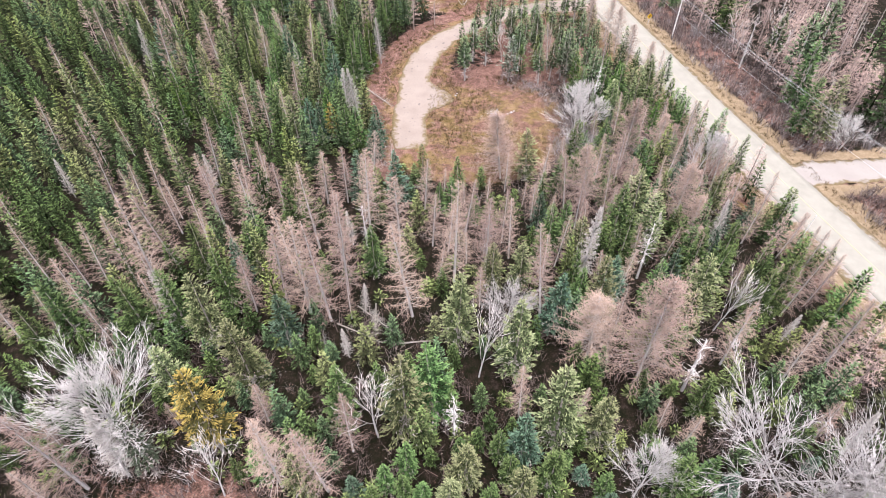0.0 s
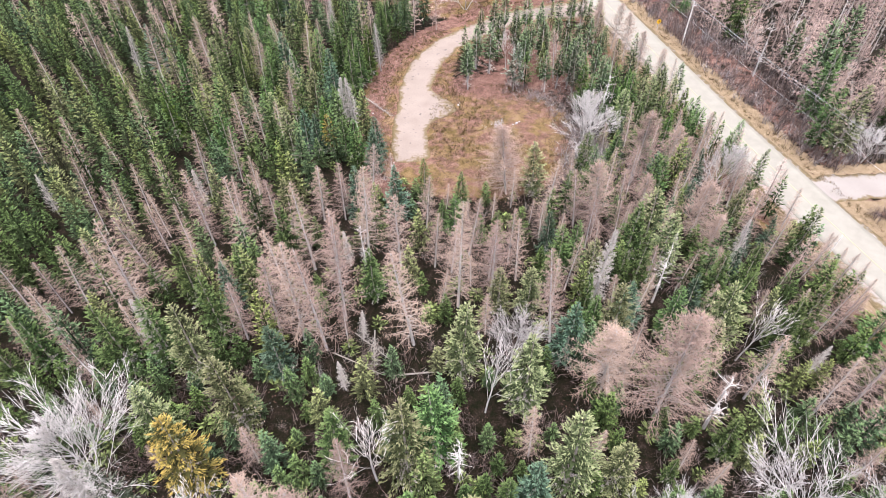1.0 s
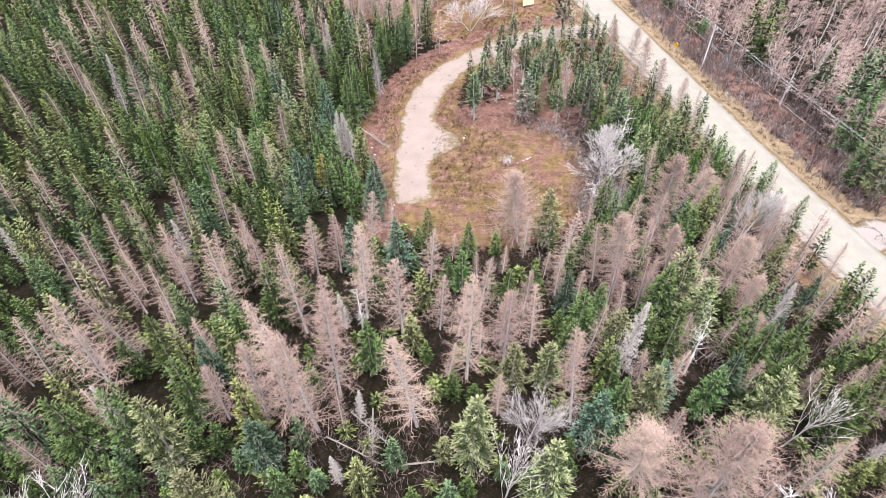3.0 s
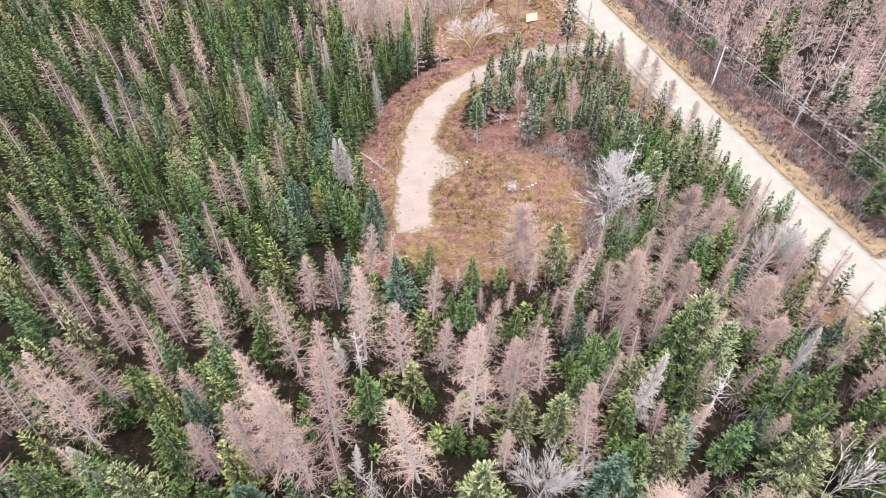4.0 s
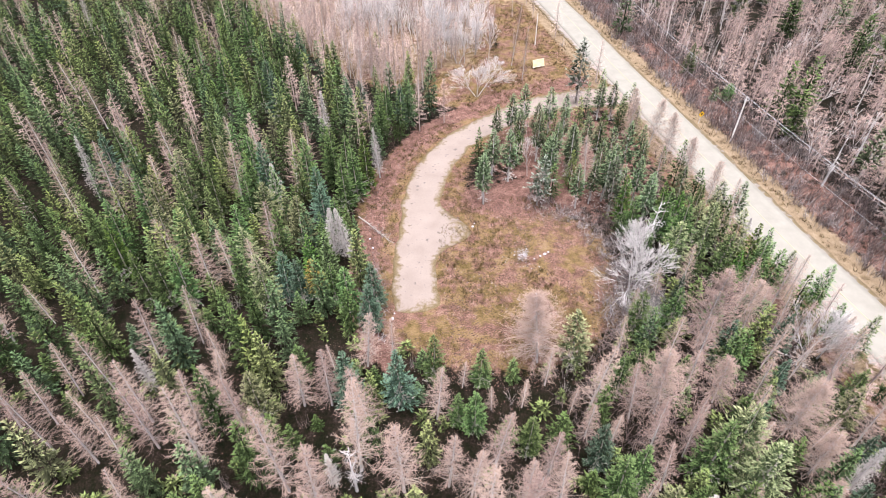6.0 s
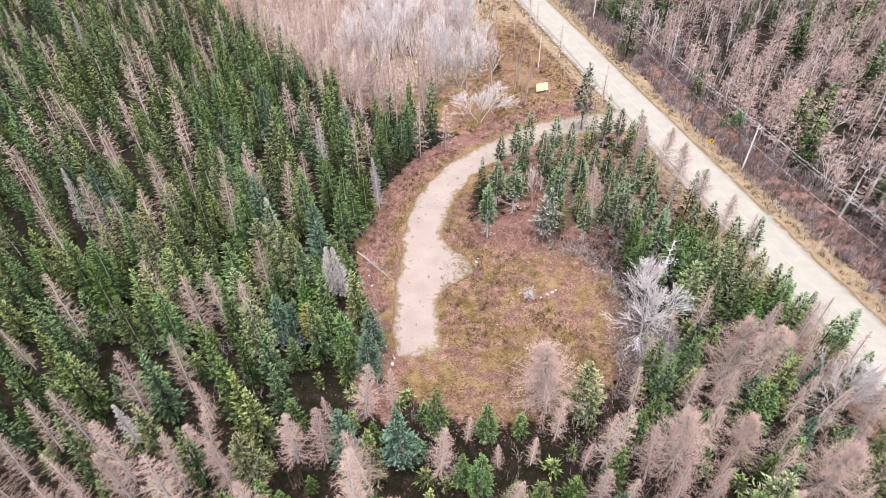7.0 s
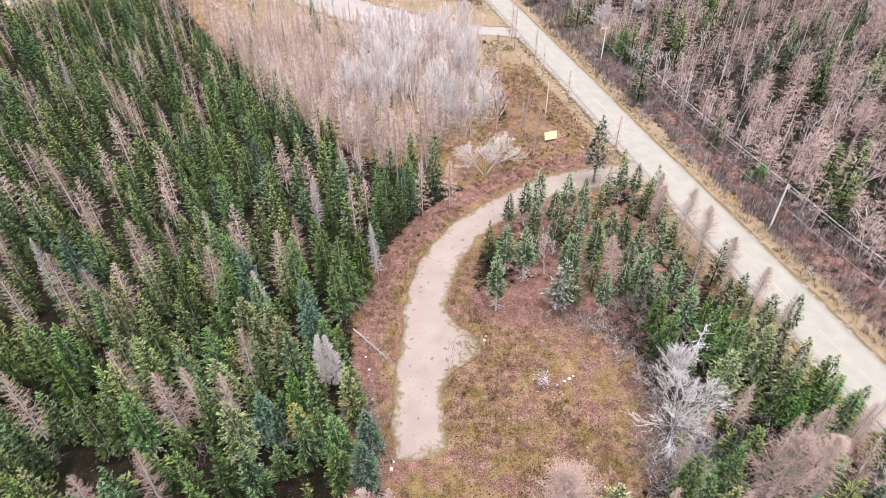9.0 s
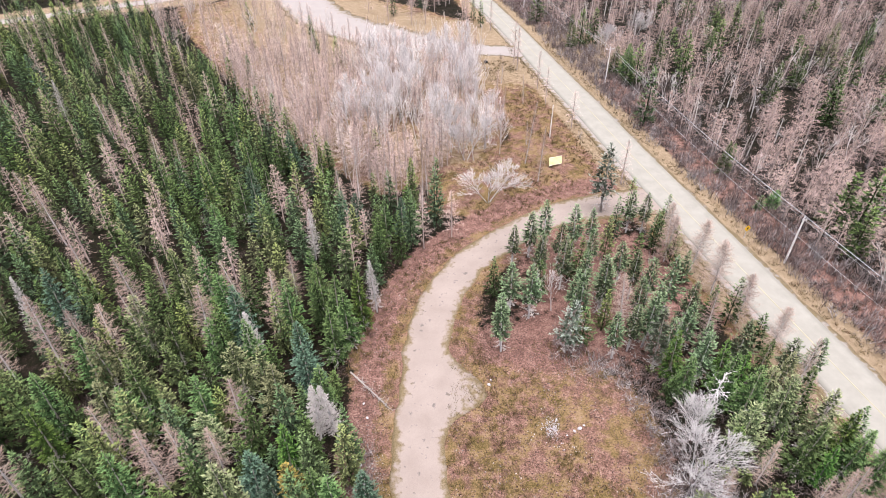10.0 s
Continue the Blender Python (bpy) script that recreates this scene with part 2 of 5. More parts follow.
M_LINE = plain("worn_yellow_line", (0.192, 0.1728, 0.1216), (0.2432, 0.2048, 0.1088), 3.0, 0.8)


# ---- mesh helpers ----
def fast_mesh(name, V, F, mat, attrs=None):
    """A mesh from arrays of points and triangles (or quads)."""
    V, F = np.asarray(V, np.float32), np.asarray(F, np.int32)
    me = bpy.data.meshes.new(name)
    n, k = F.shape
    me.vertices.add(len(V))
    me.vertices.foreach_set("co", V.ravel())
    me.loops.add(n * k)
    me.loops.foreach_set("vertex_index", F.ravel())
    me.polygons.add(n)
    me.polygons.foreach_set("loop_start", np.arange(0, n * k, k, dtype=np.int32))
    for key, val in (attrs or {}).items():
        a = me.attributes.new(key, "FLOAT", "POINT")
        a.data.foreach_set("value", np.asarray(val, np.float32))
    me.update(calc_edges=True)
    me.materials.append(mat)
    return me


def part(name, bm, material, parent, label=""):
    """One mesh object under a thing; bm is a bmesh or a ready mesh."""
    if isinstance(bm, bmesh.types.BMesh):
        me = bpy.data.meshes.new(name)
        bm.to_mesh(me)
        bm.free()
        me.materials.append(material)
    else:
        me = bm
    ob = new(name, me)
    ob.parent = parent
    return tagged(ob, label)


class Tris:
    """Gathers triangles; each point has a 'tip' value, 0 on old wood and 1 on the youngest growth; spruces carry
    painted crown shade in it too.
    """

    def __init__(self):
        self.v, self.f, self.a, self.n, self.stem_from = [], [], [], 0, 0

    def tri(self, a, b, c, root=1.0, tip=1.0):
        self.v += [a, b, c]
        self.a += [root, root, tip]
        self.f.append((self.n, self.n + 1, self.n + 2))
        self.n += 3

    def tube(self, pts, radii, sides=5):
        pts = [np.asarray(p, float) for p in pts]
        for i, p in enumerate(pts):
            d = pts[min(i + 1, len(pts) - 1)] - pts[max(i - 1, 0)]
            d = d / (np.linalg.norm(d) + 1e-9)
            u = np.cross(d, (0.31, 0.95, 0.05) if abs(d[2]) > 0.5 else (0, 0, 1.0))
            u /= np.linalg.norm(u) + 1e-9
            w = np.cross(d, u)
            for s in range(sides):
                a = 2 * math.pi * s / sides
                self.v.append(p + radii[i] * (math.cos(a) * u + math.sin(a) * w))
        for i in range(len(pts) - 1):
            for s in range(sides):
                a, b = self.n + i * sides + s, self.n + i * sides + (s + 1) % sides
                self.f += [(a, b, b + sides), (a, b + sides, a + sides)]
        self.n += len(pts) * sides
        self.a += [0.0] * (len(pts) * sides)

    def arrays(self):
        return np.array(self.v, np.float32), np.array(self.f, np.int32)

    def form(self, stem):
        """Points, triangles, first point of the stem, tips."""
        return (*self.arrays(), stem, np.array(self.a, np.float32))


# ---- trees ----
def trunk_tris(rng, h, r, sides=6):
    t = Tris()
    bend = rng.uniform(-0.15, 0.15, 2)
    zs = [-0.3, h * 0.3, h * 0.65, h]
    t.tube([(bend[0] * (z / h) ** 2, bend[1] * (z / h) ** 2, z) for z in zs], [r * 1.15, r * 0.8, r * 0.45, r * 0.08], sides)
    return t


def unit(v):
    return v / (math.sqrt(v[0] * v[0] + v[1] * v[1] + v[2] * v[2]) + 1e-9)


def cross3(a, b):
    return np.array((a[1] * b[2] - a[2] * b[1], a[2] * b[0] - a[0] * b[2], a[0] * b[1] - a[1] * b[0]))


def spruce_crown(rng, h, R, boughs, sprays, size, inner, base=0.12, power=0.8, up=0.0, top_light=0.25):
    """Boughs set in a loose spiral, each a feathery frond of needle sprays, round a mass of inner sprays toned dark for
    crown shade.
    """
    t = Tris()
    lump = rng.uniform(0, 6.28, 3)

    def girth(u, az):
        return (R * (1 - u ** 1.08) ** power * min(1.0, 0.70 + 1.8 * u) + 0.08) * (1 + 0.09 * math.sin(az * 2 + lump[0] + u * 5) + 0.09 * math.sin(az * 3 + lump[1] - u * 11))
    for i in range(boughs):
        u = 0.985 * ((i + rng.uniform(0, 1)) / boughs) ** 1.12
        az = i * 2.39996 + rng.uniform(-0.6, 0.6)
        L = girth(u, az) * rng.uniform(0.80, 1.10)
        ca, sa = math.cos(az), math.sin(az)
        tilt, sag = 0.0 + 0.95 * u + up + rng.uniform(-0.15, 0.15), 0.22 * rng.uniform(0.4, 1.5) * (1 - 0.6 * u)
        zb = h * (base + (1 - base) * u)

        def at(s, side=0.0):
            return np.array((ca * L * s - sa * side, sa * L * s + ca * side, zb + L * (s * tilt - sag * s * s + 0.30 * sag * s ** 3) - 0.35 * abs(side)))
        m = max(5, int(round(sprays * min(1.0, 0.18 + 0.9 * L / R))))
        broad = 0.26 * min(L, 0.8 * R)
        for j in range(m):
            s = 0.25 + 0.77 * ((j + rng.uniform(0, 1)) / m) ** 0.8
            side = rng.uniform(-1, 1) * broad * (1.25 - s)
            along, out = rng.uniform(0.55, 1.0), rng.uniform(-0.35, 0.35) + 1.1 * side / (broad + 0.01) * (1.2 - 0.6 * s)
            v = unit(np.array((ca * along - sa * out, sa * along + ca * out, rng.uniform(-0.22, 0.50) + 0.35 * u)))
            ln = size * rng.uniform(0.6, 1.35) * (0.65 + 0.35 * (1 - u))
            face = np.array((0.8 * ca + 0.55 * rng.normal(), 0.8 * sa + 0.55 * rng.normal(), 0.8))
            w = unit(cross3(v, face)) * (0.23 * ln)
            o = at(s, side)
            # Tone rises outward with young growth and upward as painted light on the treetop.
            t.tri(o - w, o + w, o + v * ln, (0.05 + 0.58 * s) * (1 - 0.7 * top_light) + top_light * u, (0.24 + 0.72 * s) * (1 - 0.7 * top_light) + top_light * u)
    # Low tip values paint these inner sprays dark, like shade inside the crown.
    for _ in range(inner):
        u, az = rng.uniform(0.02, 0.93) ** 1.3, rng.uniform(0, 6.283)
        r, z = girth(u, az) * rng.uniform(0.30, 0.62), h * (base + (1 - base) * u) + rng.uniform(-0.3, 0.2)
        o = np.array((r * math.cos(az), r * math.sin(az), z))
        v = unit(np.array((math.cos(az), math.sin(az), rng.uniform(-1.2, 0.3))) + 0.5 * rng.normal(size=3))
        ln = (0.3 + 0.7 * size) * rng.uniform(0.8, 1.4) * (0.55 + 0.45 * (1 - u))
        w = unit(cross3(v, np.array((math.cos(az), math.sin(az), 0.5)) + 0.3 * rng.normal(size=3))) * (0.42 * ln)
        t.tri(o - w, o + w, o + v * ln, 0.12, 0.34)
    for k in range(6):
        a, z = 1.05 * k, h * (0.92 + 0.012 * k)
        t.tri((0.09 * math.cos(a), 0.09 * math.sin(a), z), (0.09 * math.cos(a + 2), 0.09 * math.sin(a + 2), z), (0.02 * k - 0.05, 0.02, h * (0.98 + 0.008 * k)), 0.6, 0.95)
    return t


def dead_limbs(rng, h, R, low, high, n, twigs=4, w=0.035):
    """Bare grey limbs round the lower stem."""
    t = Tris()
    for _ in range(n):
        z, az, L = h * rng.uniform(low, high), rng.uniform(0, 6.283), R * rng.uniform(0.5, 1.0)
        limb(t, rng, z, az, L, rng.uniform(-0.35, 0.05), twigs, w, 0.35)
    return t


def limb(t, rng, z, az, L, tilt, twigs, w, twig_len, curl=0.0, fuzz=0.07):
    """One bare branch: a thin ribbon with side twigs."""
    d, p = np.array((math.cos(az), math.sin(az), 0)), np.array((-math.sin(az), math.cos(az), 0))

    def at(s):
        return d * (L * s) + np.array((0, 0, z + L * (s * tilt + curl * s * s)))
    up = np.array((0, 0, w))
    t.tri(at(0) - p * w, at(0) + p * w, at(1.0), 0.0, 0.45)
    t.tri(at(0) - up, at(0) + up, at(0.95), 0.0, 0.45)
    for _ in range(twigs):
        s = rng.uniform(0.12, 1.0)
        b = at(s)
        dirv = d * rng.uniform(0.0, 0.9) + p * rng.uniform(-1, 1) + np.array((0, 0, rng.uniform(-0.5, 0.5)))
        dirv /= np.linalg.norm(dirv) + 1e-6
        tl = twig_len * rng.uniform(0.6, 1.3) * (1.15 - 0.5 * s) * min(1.0, 0.35 + 0.4 * L)
        side = unit(cross3(dirv, np.array((0.45 * rng.normal(), 0.45 * rng.normal(), 1.0)))) * fuzz
        t.tri(b - side, b + side, b + dirv * tl, 0.35, 1.0)


def larch_crown(rng, h, R, n, twigs, base=0.16, fuzz=0.07, twig=0.55, power=0.6):
    """Level, slightly upswept limbs thick with fine twigs."""
    t = Tris()
    for i in range(n):
        u = ((i + rng.uniform(0, 1)) / n) ** 0.9
        z = h * (base + (0.985 - base) * u)
        L = R * min(1.0, (1 - u) ** power * 1.05 + 0.08) * min(1.0, 0.7 + 2.2 * u) * rng.uniform(0.6, 1.15)
        limb(t, rng, z, i * 2.4 + rng.uniform(-0.5, 0.5), L, rng.uniform(-0.15, 0.2) + 0.35 * u, twigs, 0.035, twig, 0.12, fuzz)
    return t


def hardwood_tris(rng, h, spread, stems=1, limbs=13, boughs=8, twigs=6, fine=0.016, low=0.25, angle=0.75):
    """A bare broadleaf: forking stems with curved limbs that fan out and split into boughs, twigs and tips. Returns stems and twigs apart."""
    wood, twig = Tris(), Tris()

    def off(d, a):
        p = unit(cross3(d, rng.normal(size=3)))
        v = d * math.cos(a) + p * math.sin(a)
        v[2] += 0.10
        return unit(v)

    def curve(p, d, L, rise, k=4):
        pts, d = [p], d.copy()
        for _ in range(k):
            d = unit(d + rng.normal(size=3) * 0.055 + np.array((0, 0, rise)))
            pts.append(pts[-1] + d * L / k)
        return pts

    def along(pts, u):
        x = u * (len(pts) - 1)
        i = min(int(x), len(pts) - 2)
        return pts[i] + (pts[i + 1] - pts[i]) * (x - i), unit(pts[i + 1] - pts[i])

    def rod(p, q, w, root, tip):
        s = unit(cross3(q - p, rng.normal(size=3))) * w
        twig.tri(p - s, p + s, q, root, tip)

    for k in range(stems):
        a = 6.283 * k / stems + rng.uniform(-0.5, 0.5)
        out = spread * rng.uniform(0.6, 1.1) if stems > 1 else 0.05
        d = unit(np.array((out * math.cos(a), out * math.sin(a), 1.0)))
        H = h * (1.0 if k == 0 else rng.uniform(0.72, 0.98))
        stem = curve(np.array((0.12 * math.cos(a), 0.12 * math.sin(a), -0.25)), d, H, 0.03, 5)
        r0 = (0.0105 if stems == 1 else 0.008) * H
        wood.tube(stem, [r0, r0 * 0.85, r0 * 0.66, r0 * 0.44, r0 * 0.24, r0 * 0.05], 6)
        for j in range(limbs):
            u = low + (0.96 - low) * ((j + rng.uniform(0, 1)) / limbs) ** 0.85
            p, sd = along(stem, u)
            L = H * (0.72 * (1 - u) ** 0.9 + 0.08) * rng.uniform(0.75, 1.15)
            lb = curve(p, off(sd, angle * rng.uniform(0.7, 1.2) * (1.1 - 0.35 * u)), L, 0.05)
            rl = max(fine * 1.5, r0 * 0.30 * (1 - 0.7 * u))
            wood.tube(lb, [rl, rl * 0.8, rl * 0.6, rl * 0.4, rl * 0.12], 4)
            for m in range(boughs):
                v = 0.18 + 0.82 * (m + rng.uniform(0, 1)) / boughs
                b, bd = along(lb, min(v, 0.98))
                bl = L * (0.50 * (1.15 - v) + 0.10) * rng.uniform(0.7, 1.25)
                bg = curve(b, off(bd, rng.uniform(0.3, 0.65)), bl, 0.03, 2)
                for i in (0, 1):
                    rod(bg[i], bg[i + 1] + (bg[i + 1] - bg[i]) * 0.15, fine * (1.7 - 0.6 * i), 0.2, 0.5)
                for _ in range(twigs):
                    q, qd = along(bg, rng.uniform(0.15, 1.0))
                    td, tl = off(qd, rng.uniform(0.25, 0.55)), bl * rng.uniform(0.28, 0.6)
                    rod(q, q + td * tl, fine, 0.4, 1.0)
                    rod(q + td * tl * 0.5, q + td * tl * 0.5 + off(td, 0.5) * tl * 0.5, fine * 0.8, 0.5, 1.0)
    top = max(p[2] for p in twig.v)
    for t in (wood, twig):
        t.v = [np.asarray(p) * (h / top) for p in t.v]
    return wood, twig


TEMPLATES = {}


def template(kind, parts):
    """parts: (name, Tris, material, label). Kept as ready meshes for the trees of this kind."""
    TEMPLATES.setdefault(kind, []).append([(n, fast_mesh(n, *t.arrays(), m, {"tip": t.a}), lab) for n, t, m, lab in parts])


KINDS = {
    "S": ("spruce_tree", "dense dark green spruce with drooping sprays", "spruce"),
    "Y": ("spruce_tree", "full yellow-green spruce with a broad crown", "spruce"),
    "B": ("spruce_tree", "blue-green young spruce with a pointed crown", "spruce"),
    "V": ("spruce_tree", "bright green narrow spruce at the forest edge", "spruce"),
    "O": ("spruce_tree", "ochre-yellow spruce with faded needles", "spruce"),
    "G": ("spruce_tree", "thin faded grey-green spruce, half bare", "spruce"),
    "T": ("spruce_tree", "slender spruce with a bare pale lower trunk", "spruce"),
    "P": ("pine_tree", "open-crowned green pine with a bare lower trunk", "pine"),
    "L": ("larch_tree", "leafless pinkish-brown larch with feathery twigs", "larch"),
    "K": ("larch_tree", "broad leafless pinkish-brown larch with spreading limbs", "larch"),
    "D": ("dead_spruce", "dead pale grey spruce with bare twigs", "dead tree"),
    "W": ("tree_snag", "bleached white tree snag with broken stub limbs", "dead tree"),
    "H": ("bare_hardwood_tree", "leafless pale grey broadleaf tree with fanned limbs", "tree"),
    "R": ("bare_birch_tree", "slim leafless white birch with fine twigs", "birch"),
}
HEIGHT = {}
rng = np.random.RandomState(7)
for kind, count, h, R, boughs, base in (("S", 6, 11, 2.2, 135, 0.12), ("Y", 5, 11, 2.5, 145, 0.16), ("B", 4, 10, 2.2, 135, 0.10), ("V", 3, 11, 2.0, 125, 0.10),
                                        ("O", 1, 12, 2.4, 130, 0.35), ("G", 3, 12, 1.9, 60, 0.30), ("P", 2, 9, 2.2, 48, 0.30), ("T", 5, 11, 1.9, 90, 0.36)):
    HEIGHT[kind] = h
    for _ in range(count):
        crown = spruce_crown(rng, h, R * 1.02, boughs, 27, 0.285, 170, base, rng.uniform(0.72, 1.05), 0.15 if kind in "TP" else 0.0)
        template(kind, [("trunk", trunk_tris(rng, h, 0.15), M_PALEBARK if kind == "T" else M_BARK, ""), ("crown", crown, M_NEEDLE[kind], ""),
                        ("lower_crown", dead_limbs(rng, h, R * 0.8, 0.06, base + 0.12, 30, 8), M_GREYTWIG, "bare grey lower branches")])
for kind, count, h, R, n, twigs in (("L", 6, 12, 2.5, 104, 16), ("K", 3, 12, 4.8, 175, 26)):
    HEIGHT[kind] = h
    for _ in range(count):
        template(kind, [("trunk", trunk_tris(rng, h, 0.13), M_PALEBARK, ""),
                        ("crown", larch_crown(rng, h, R, n, twigs, 0.10, 0.019 if kind == "L" else 0.018, 0.62 if kind == "L" else 0.85, 0.8), M_LARCH, "")])
HEIGHT["D"], HEIGHT["W"], HEIGHT["H"], HEIGHT["R"] = 12, 9, 10, 8
for _ in range(3):
    template("D", [("trunk", trunk_tris(rng, 12, 0.14), M_PALEBARK, ""), ("crown", larch_crown(rng, 12, 1.7, 170, 18, 0.10, 0.024, 0.5, 0.8), M_GREYTWIG, "")])
for _ in range(2):
    stubs = Tris()
    for k in range(34):
        z = 9 * rng.uniform(0.25, 0.97)
        limb(stubs, rng, z, rng.uniform(0, 6.28), rng.uniform(0.5, 1.6), rng.uniform(-0.3, 0.3), 5, 0.04, 0.4, 0.1, 0.03)
    template("W", [("trunk", trunk_tris(rng, 9, 0.16), M_PALEBARK, ""), ("crown", stubs, M_PALETWIG, "")])
for lean_out, n_stems, start in ((0.0, 1, 0.10), (0.35, 2, 0.14), (0.42, 3, 0.2), (0.0, 1, 0.14), (0.40, 4, 0.2)):
    wood, twig = hardwood_tris(rng, 10, lean_out, n_stems, 30 if n_stems == 1 else 22 - 3 * n_stems, 12, 9, 0.0135, start)
    template("H", [("trunk", wood, M_PALEBARK, ""), ("crown", twig, M_PALETWIG, "")])
for thick in (0.0135, 0.0135, 0.027, 0.027):
    wood, twig = hardwood_tris(rng, 8, 0.10, 1, 18, 4, 4, thick, 0.22, 0.52)
    template("R", [("trunk", wood, M_PALEBARK, ""), ("crown", twig, M_BIRCH, "")])

PLANTED, CROWN_ROOM = [], []
plant_rng = np.random.RandomState(11)


def plant(kind, places, wide=1.0, group="", shape=None):
    """Sets out trees of one kind at (x, y, height)."""
    name, label, category = KINDS[kind]
    for x, y, h in places:
        form = TEMPLATES[kind][plant_rng.randint(len(TEMPLATES[kind])) if shape is None else shape]
        tree = new(name)
        k = h / HEIGHT[kind]
        g = wide * k ** 0.85 * plant_rng.uniform(0.9, 1.12)
        lean = plant_rng.normal(size=2) * (2.8 if kind in "LKDR" else 1.4)
        tree.matrix_world = pose(x, y, relief(x, y) - 0.05, lean[0], lean[1], plant_rng.uniform(0, 360)) @ Matrix.Diagonal((g, g, k, 1))
        tagged(tree, label, category, group or category + " trees of the wood")
        for pn, me, lab in form:
            part(pn, me, None, tree, lab)
        PLANTED.append((x, y))
        CROWN_ROOM.append(2.2 if kind == "H" and h > 9 else 0.0)


# ---- plan of the ground ----
ROAD = np.array([(96, -80), (77.5, 0), (70.5, 30), (63.2, 60), (60.9, 69), (58.0, 81), (53.0, 102), (48.7, 124), (43.9, 149), (39.4, 171), (35.4, 193.6),
                 (29.4, 223.6), (22.2, 262), (13.3, 304), (2.0, 360), (-10, 420)], float)
SIDE_ROAD = np.array([(60, 79), (68, 79.5), (80, 80.5), (100, 82), (150, 84)], float)
TRACK = np.array([(-5.4, 86.8), (-6.0, 90), (-6.6, 97), (-6.2, 103), (-5.8, 110), (-5.6, 116), (-4.0, 123), (-1.4, 129.5), (2.0, 134.5), (6.5, 138.5), (11.2, 142.5),
                  (16.5, 146.5), (22.0, 149), (30, 151), (42, 153)], float)
FORK = np.array([(27, 240), (14, 242), (0, 246), (-18, 254), (-36, 268), (-50, 285), (-63, 312), (-72, 345)], float)
FAR_ROAD = np.array([(-260, 232), (-172, 281), (-146, 296), (-118, 312), (-80, 332), (-40, 350)], float)
CLEARING = np.array([(-11, 94), (-8, 84), (-4, 79), (6, 77), (16, 80), (23, 87), (24.5, 95), (23.5, 104), (18, 111), (11, 114), (4, 113), (2, 118), (3, 126),
                     (9, 134), (-2, 140), (-9, 133), (-14.5, 124), (-17, 112), (-15, 102)], float)

ROADSIDE = np.array([(-6, 149), (6, 146), (24, 156), (33, 160), (29, 178), (22, 205), (17, 232), (10, 232), (12, 205), (13, 180), (4, 168), (-6, 160)], float)

MEADOW = np.array([(-16, 156), (-40, 180), (-62, 215), (-92, 262), (-110, 300), (-60, 320), (-20, 300), (20, 262), (14, 215), (10, 168)], float)


def to_line(P, line):
    """Distance of points to a broken line."""
    P = np.atleast_2d(P)
    best = np.full(len(P), 1e9)
    for a, b in zip(line[:-1], line[1:]):
        d = b - a
        s = np.clip(((P - a) @ d) / (d @ d), 0, 1)
        best = np.minimum(best, np.linalg.norm(P - a - s[:, None] * d, axis=1))
    return best


def inside(P, poly):
    P = np.atleast_2d(P)
    hitn = np.zeros(len(P), bool)
    for (x0, y0), (x1, y1) in zip(poly, np.roll(poly, -1, 0)):
        cross = (y0 > P[:, 1]) != (y1 > P[:, 1])
        hitn ^= cross & (P[:, 0] < (x1 - x0) * (P[:, 1] - y0) / (y1 - y0 + 1e-12) + x0)
    return hitn


def reach(P, poly):
    """Signed distance to a polygon, positive inside."""
    d = to_line(P, np.vstack([poly, poly[:1]]))
    return np.where(inside(P, poly), d, -d)


def open_room(P):
    """How far a place lies from everything that is kept free of trees; negative on it."""
    return np.min([to_line(P, ROAD) - 6.6, to_line(P, SIDE_ROAD) - 4.5, to_line(P, TRACK) - 4.2, to_line(P, FORK) - 6.5 - 6 * np.clip((10 - P[:, 0]) / 30, 0, 1), to_line(P, FAR_ROAD) - 15, -reach(P, CLEARING), -reach(P, ROADSIDE)], axis=0)


def relief_array(P):
    """Hummocky forest floor that flattens towards the road and the clearing."""
    x, y = P[:, 0], P[:, 1]
    z = 0.28 * np.sin(x * 0.21 + 1.3) * np.sin(y * 0.17) + 0.16 * np.sin(x * 0.53 + y * 0.31) + 0.10 * np.sin(y * 0.83 - x * 0.4)
    flat = np.clip(np.minimum(to_line(P, ROAD) - 7.0, np.minimum(to_line(P, TRACK) - 4.5, np.minimum(to_line(P, FORK) - 9.0, np.minimum(to_line(P, FAR_ROAD) - 9.0, to_line(P, SIDE_ROAD) - 5)))) / 6.0, 0, 1)
    far = np.clip((900 - np.hypot(x, y)) / 400, 0, 1)
    return z * flat * far


def relief(x, y):
    return float(relief_array(np.array([(x, y)], float))[0])


def spaced(lo, hi, step, grow, far):
    """Even steps from lo to hi, then ever longer ones out to the horizon."""
    mid = list(np.arange(lo, hi + 0.1, step))
    s, a = step, []
    while (a[-1] if a else 0) < far:
        s *= grow
        a.append((a[-1] if a else 0) + s)
    return np.array([lo - v for v in reversed(a)] + mid + [hi + v for v in a])


xs, ys = spaced(-190, 190, 1.5, 1.35, 3000), spaced(-20, 345, 1.5, 1.35, 3000)
GX, GY = np.meshgrid(xs, ys)
GP = np.stack([GX.ravel(), GY.ravel()], 1)
road_d, fork_d, far_d, side_d, track_d = to_line(GP, ROAD), to_line(GP, FORK), to_line(GP, FAR_ROAD), to_line(GP, SIDE_ROAD), to_line(GP, TRACK)
clear_d = reach(GP, CLEARING)
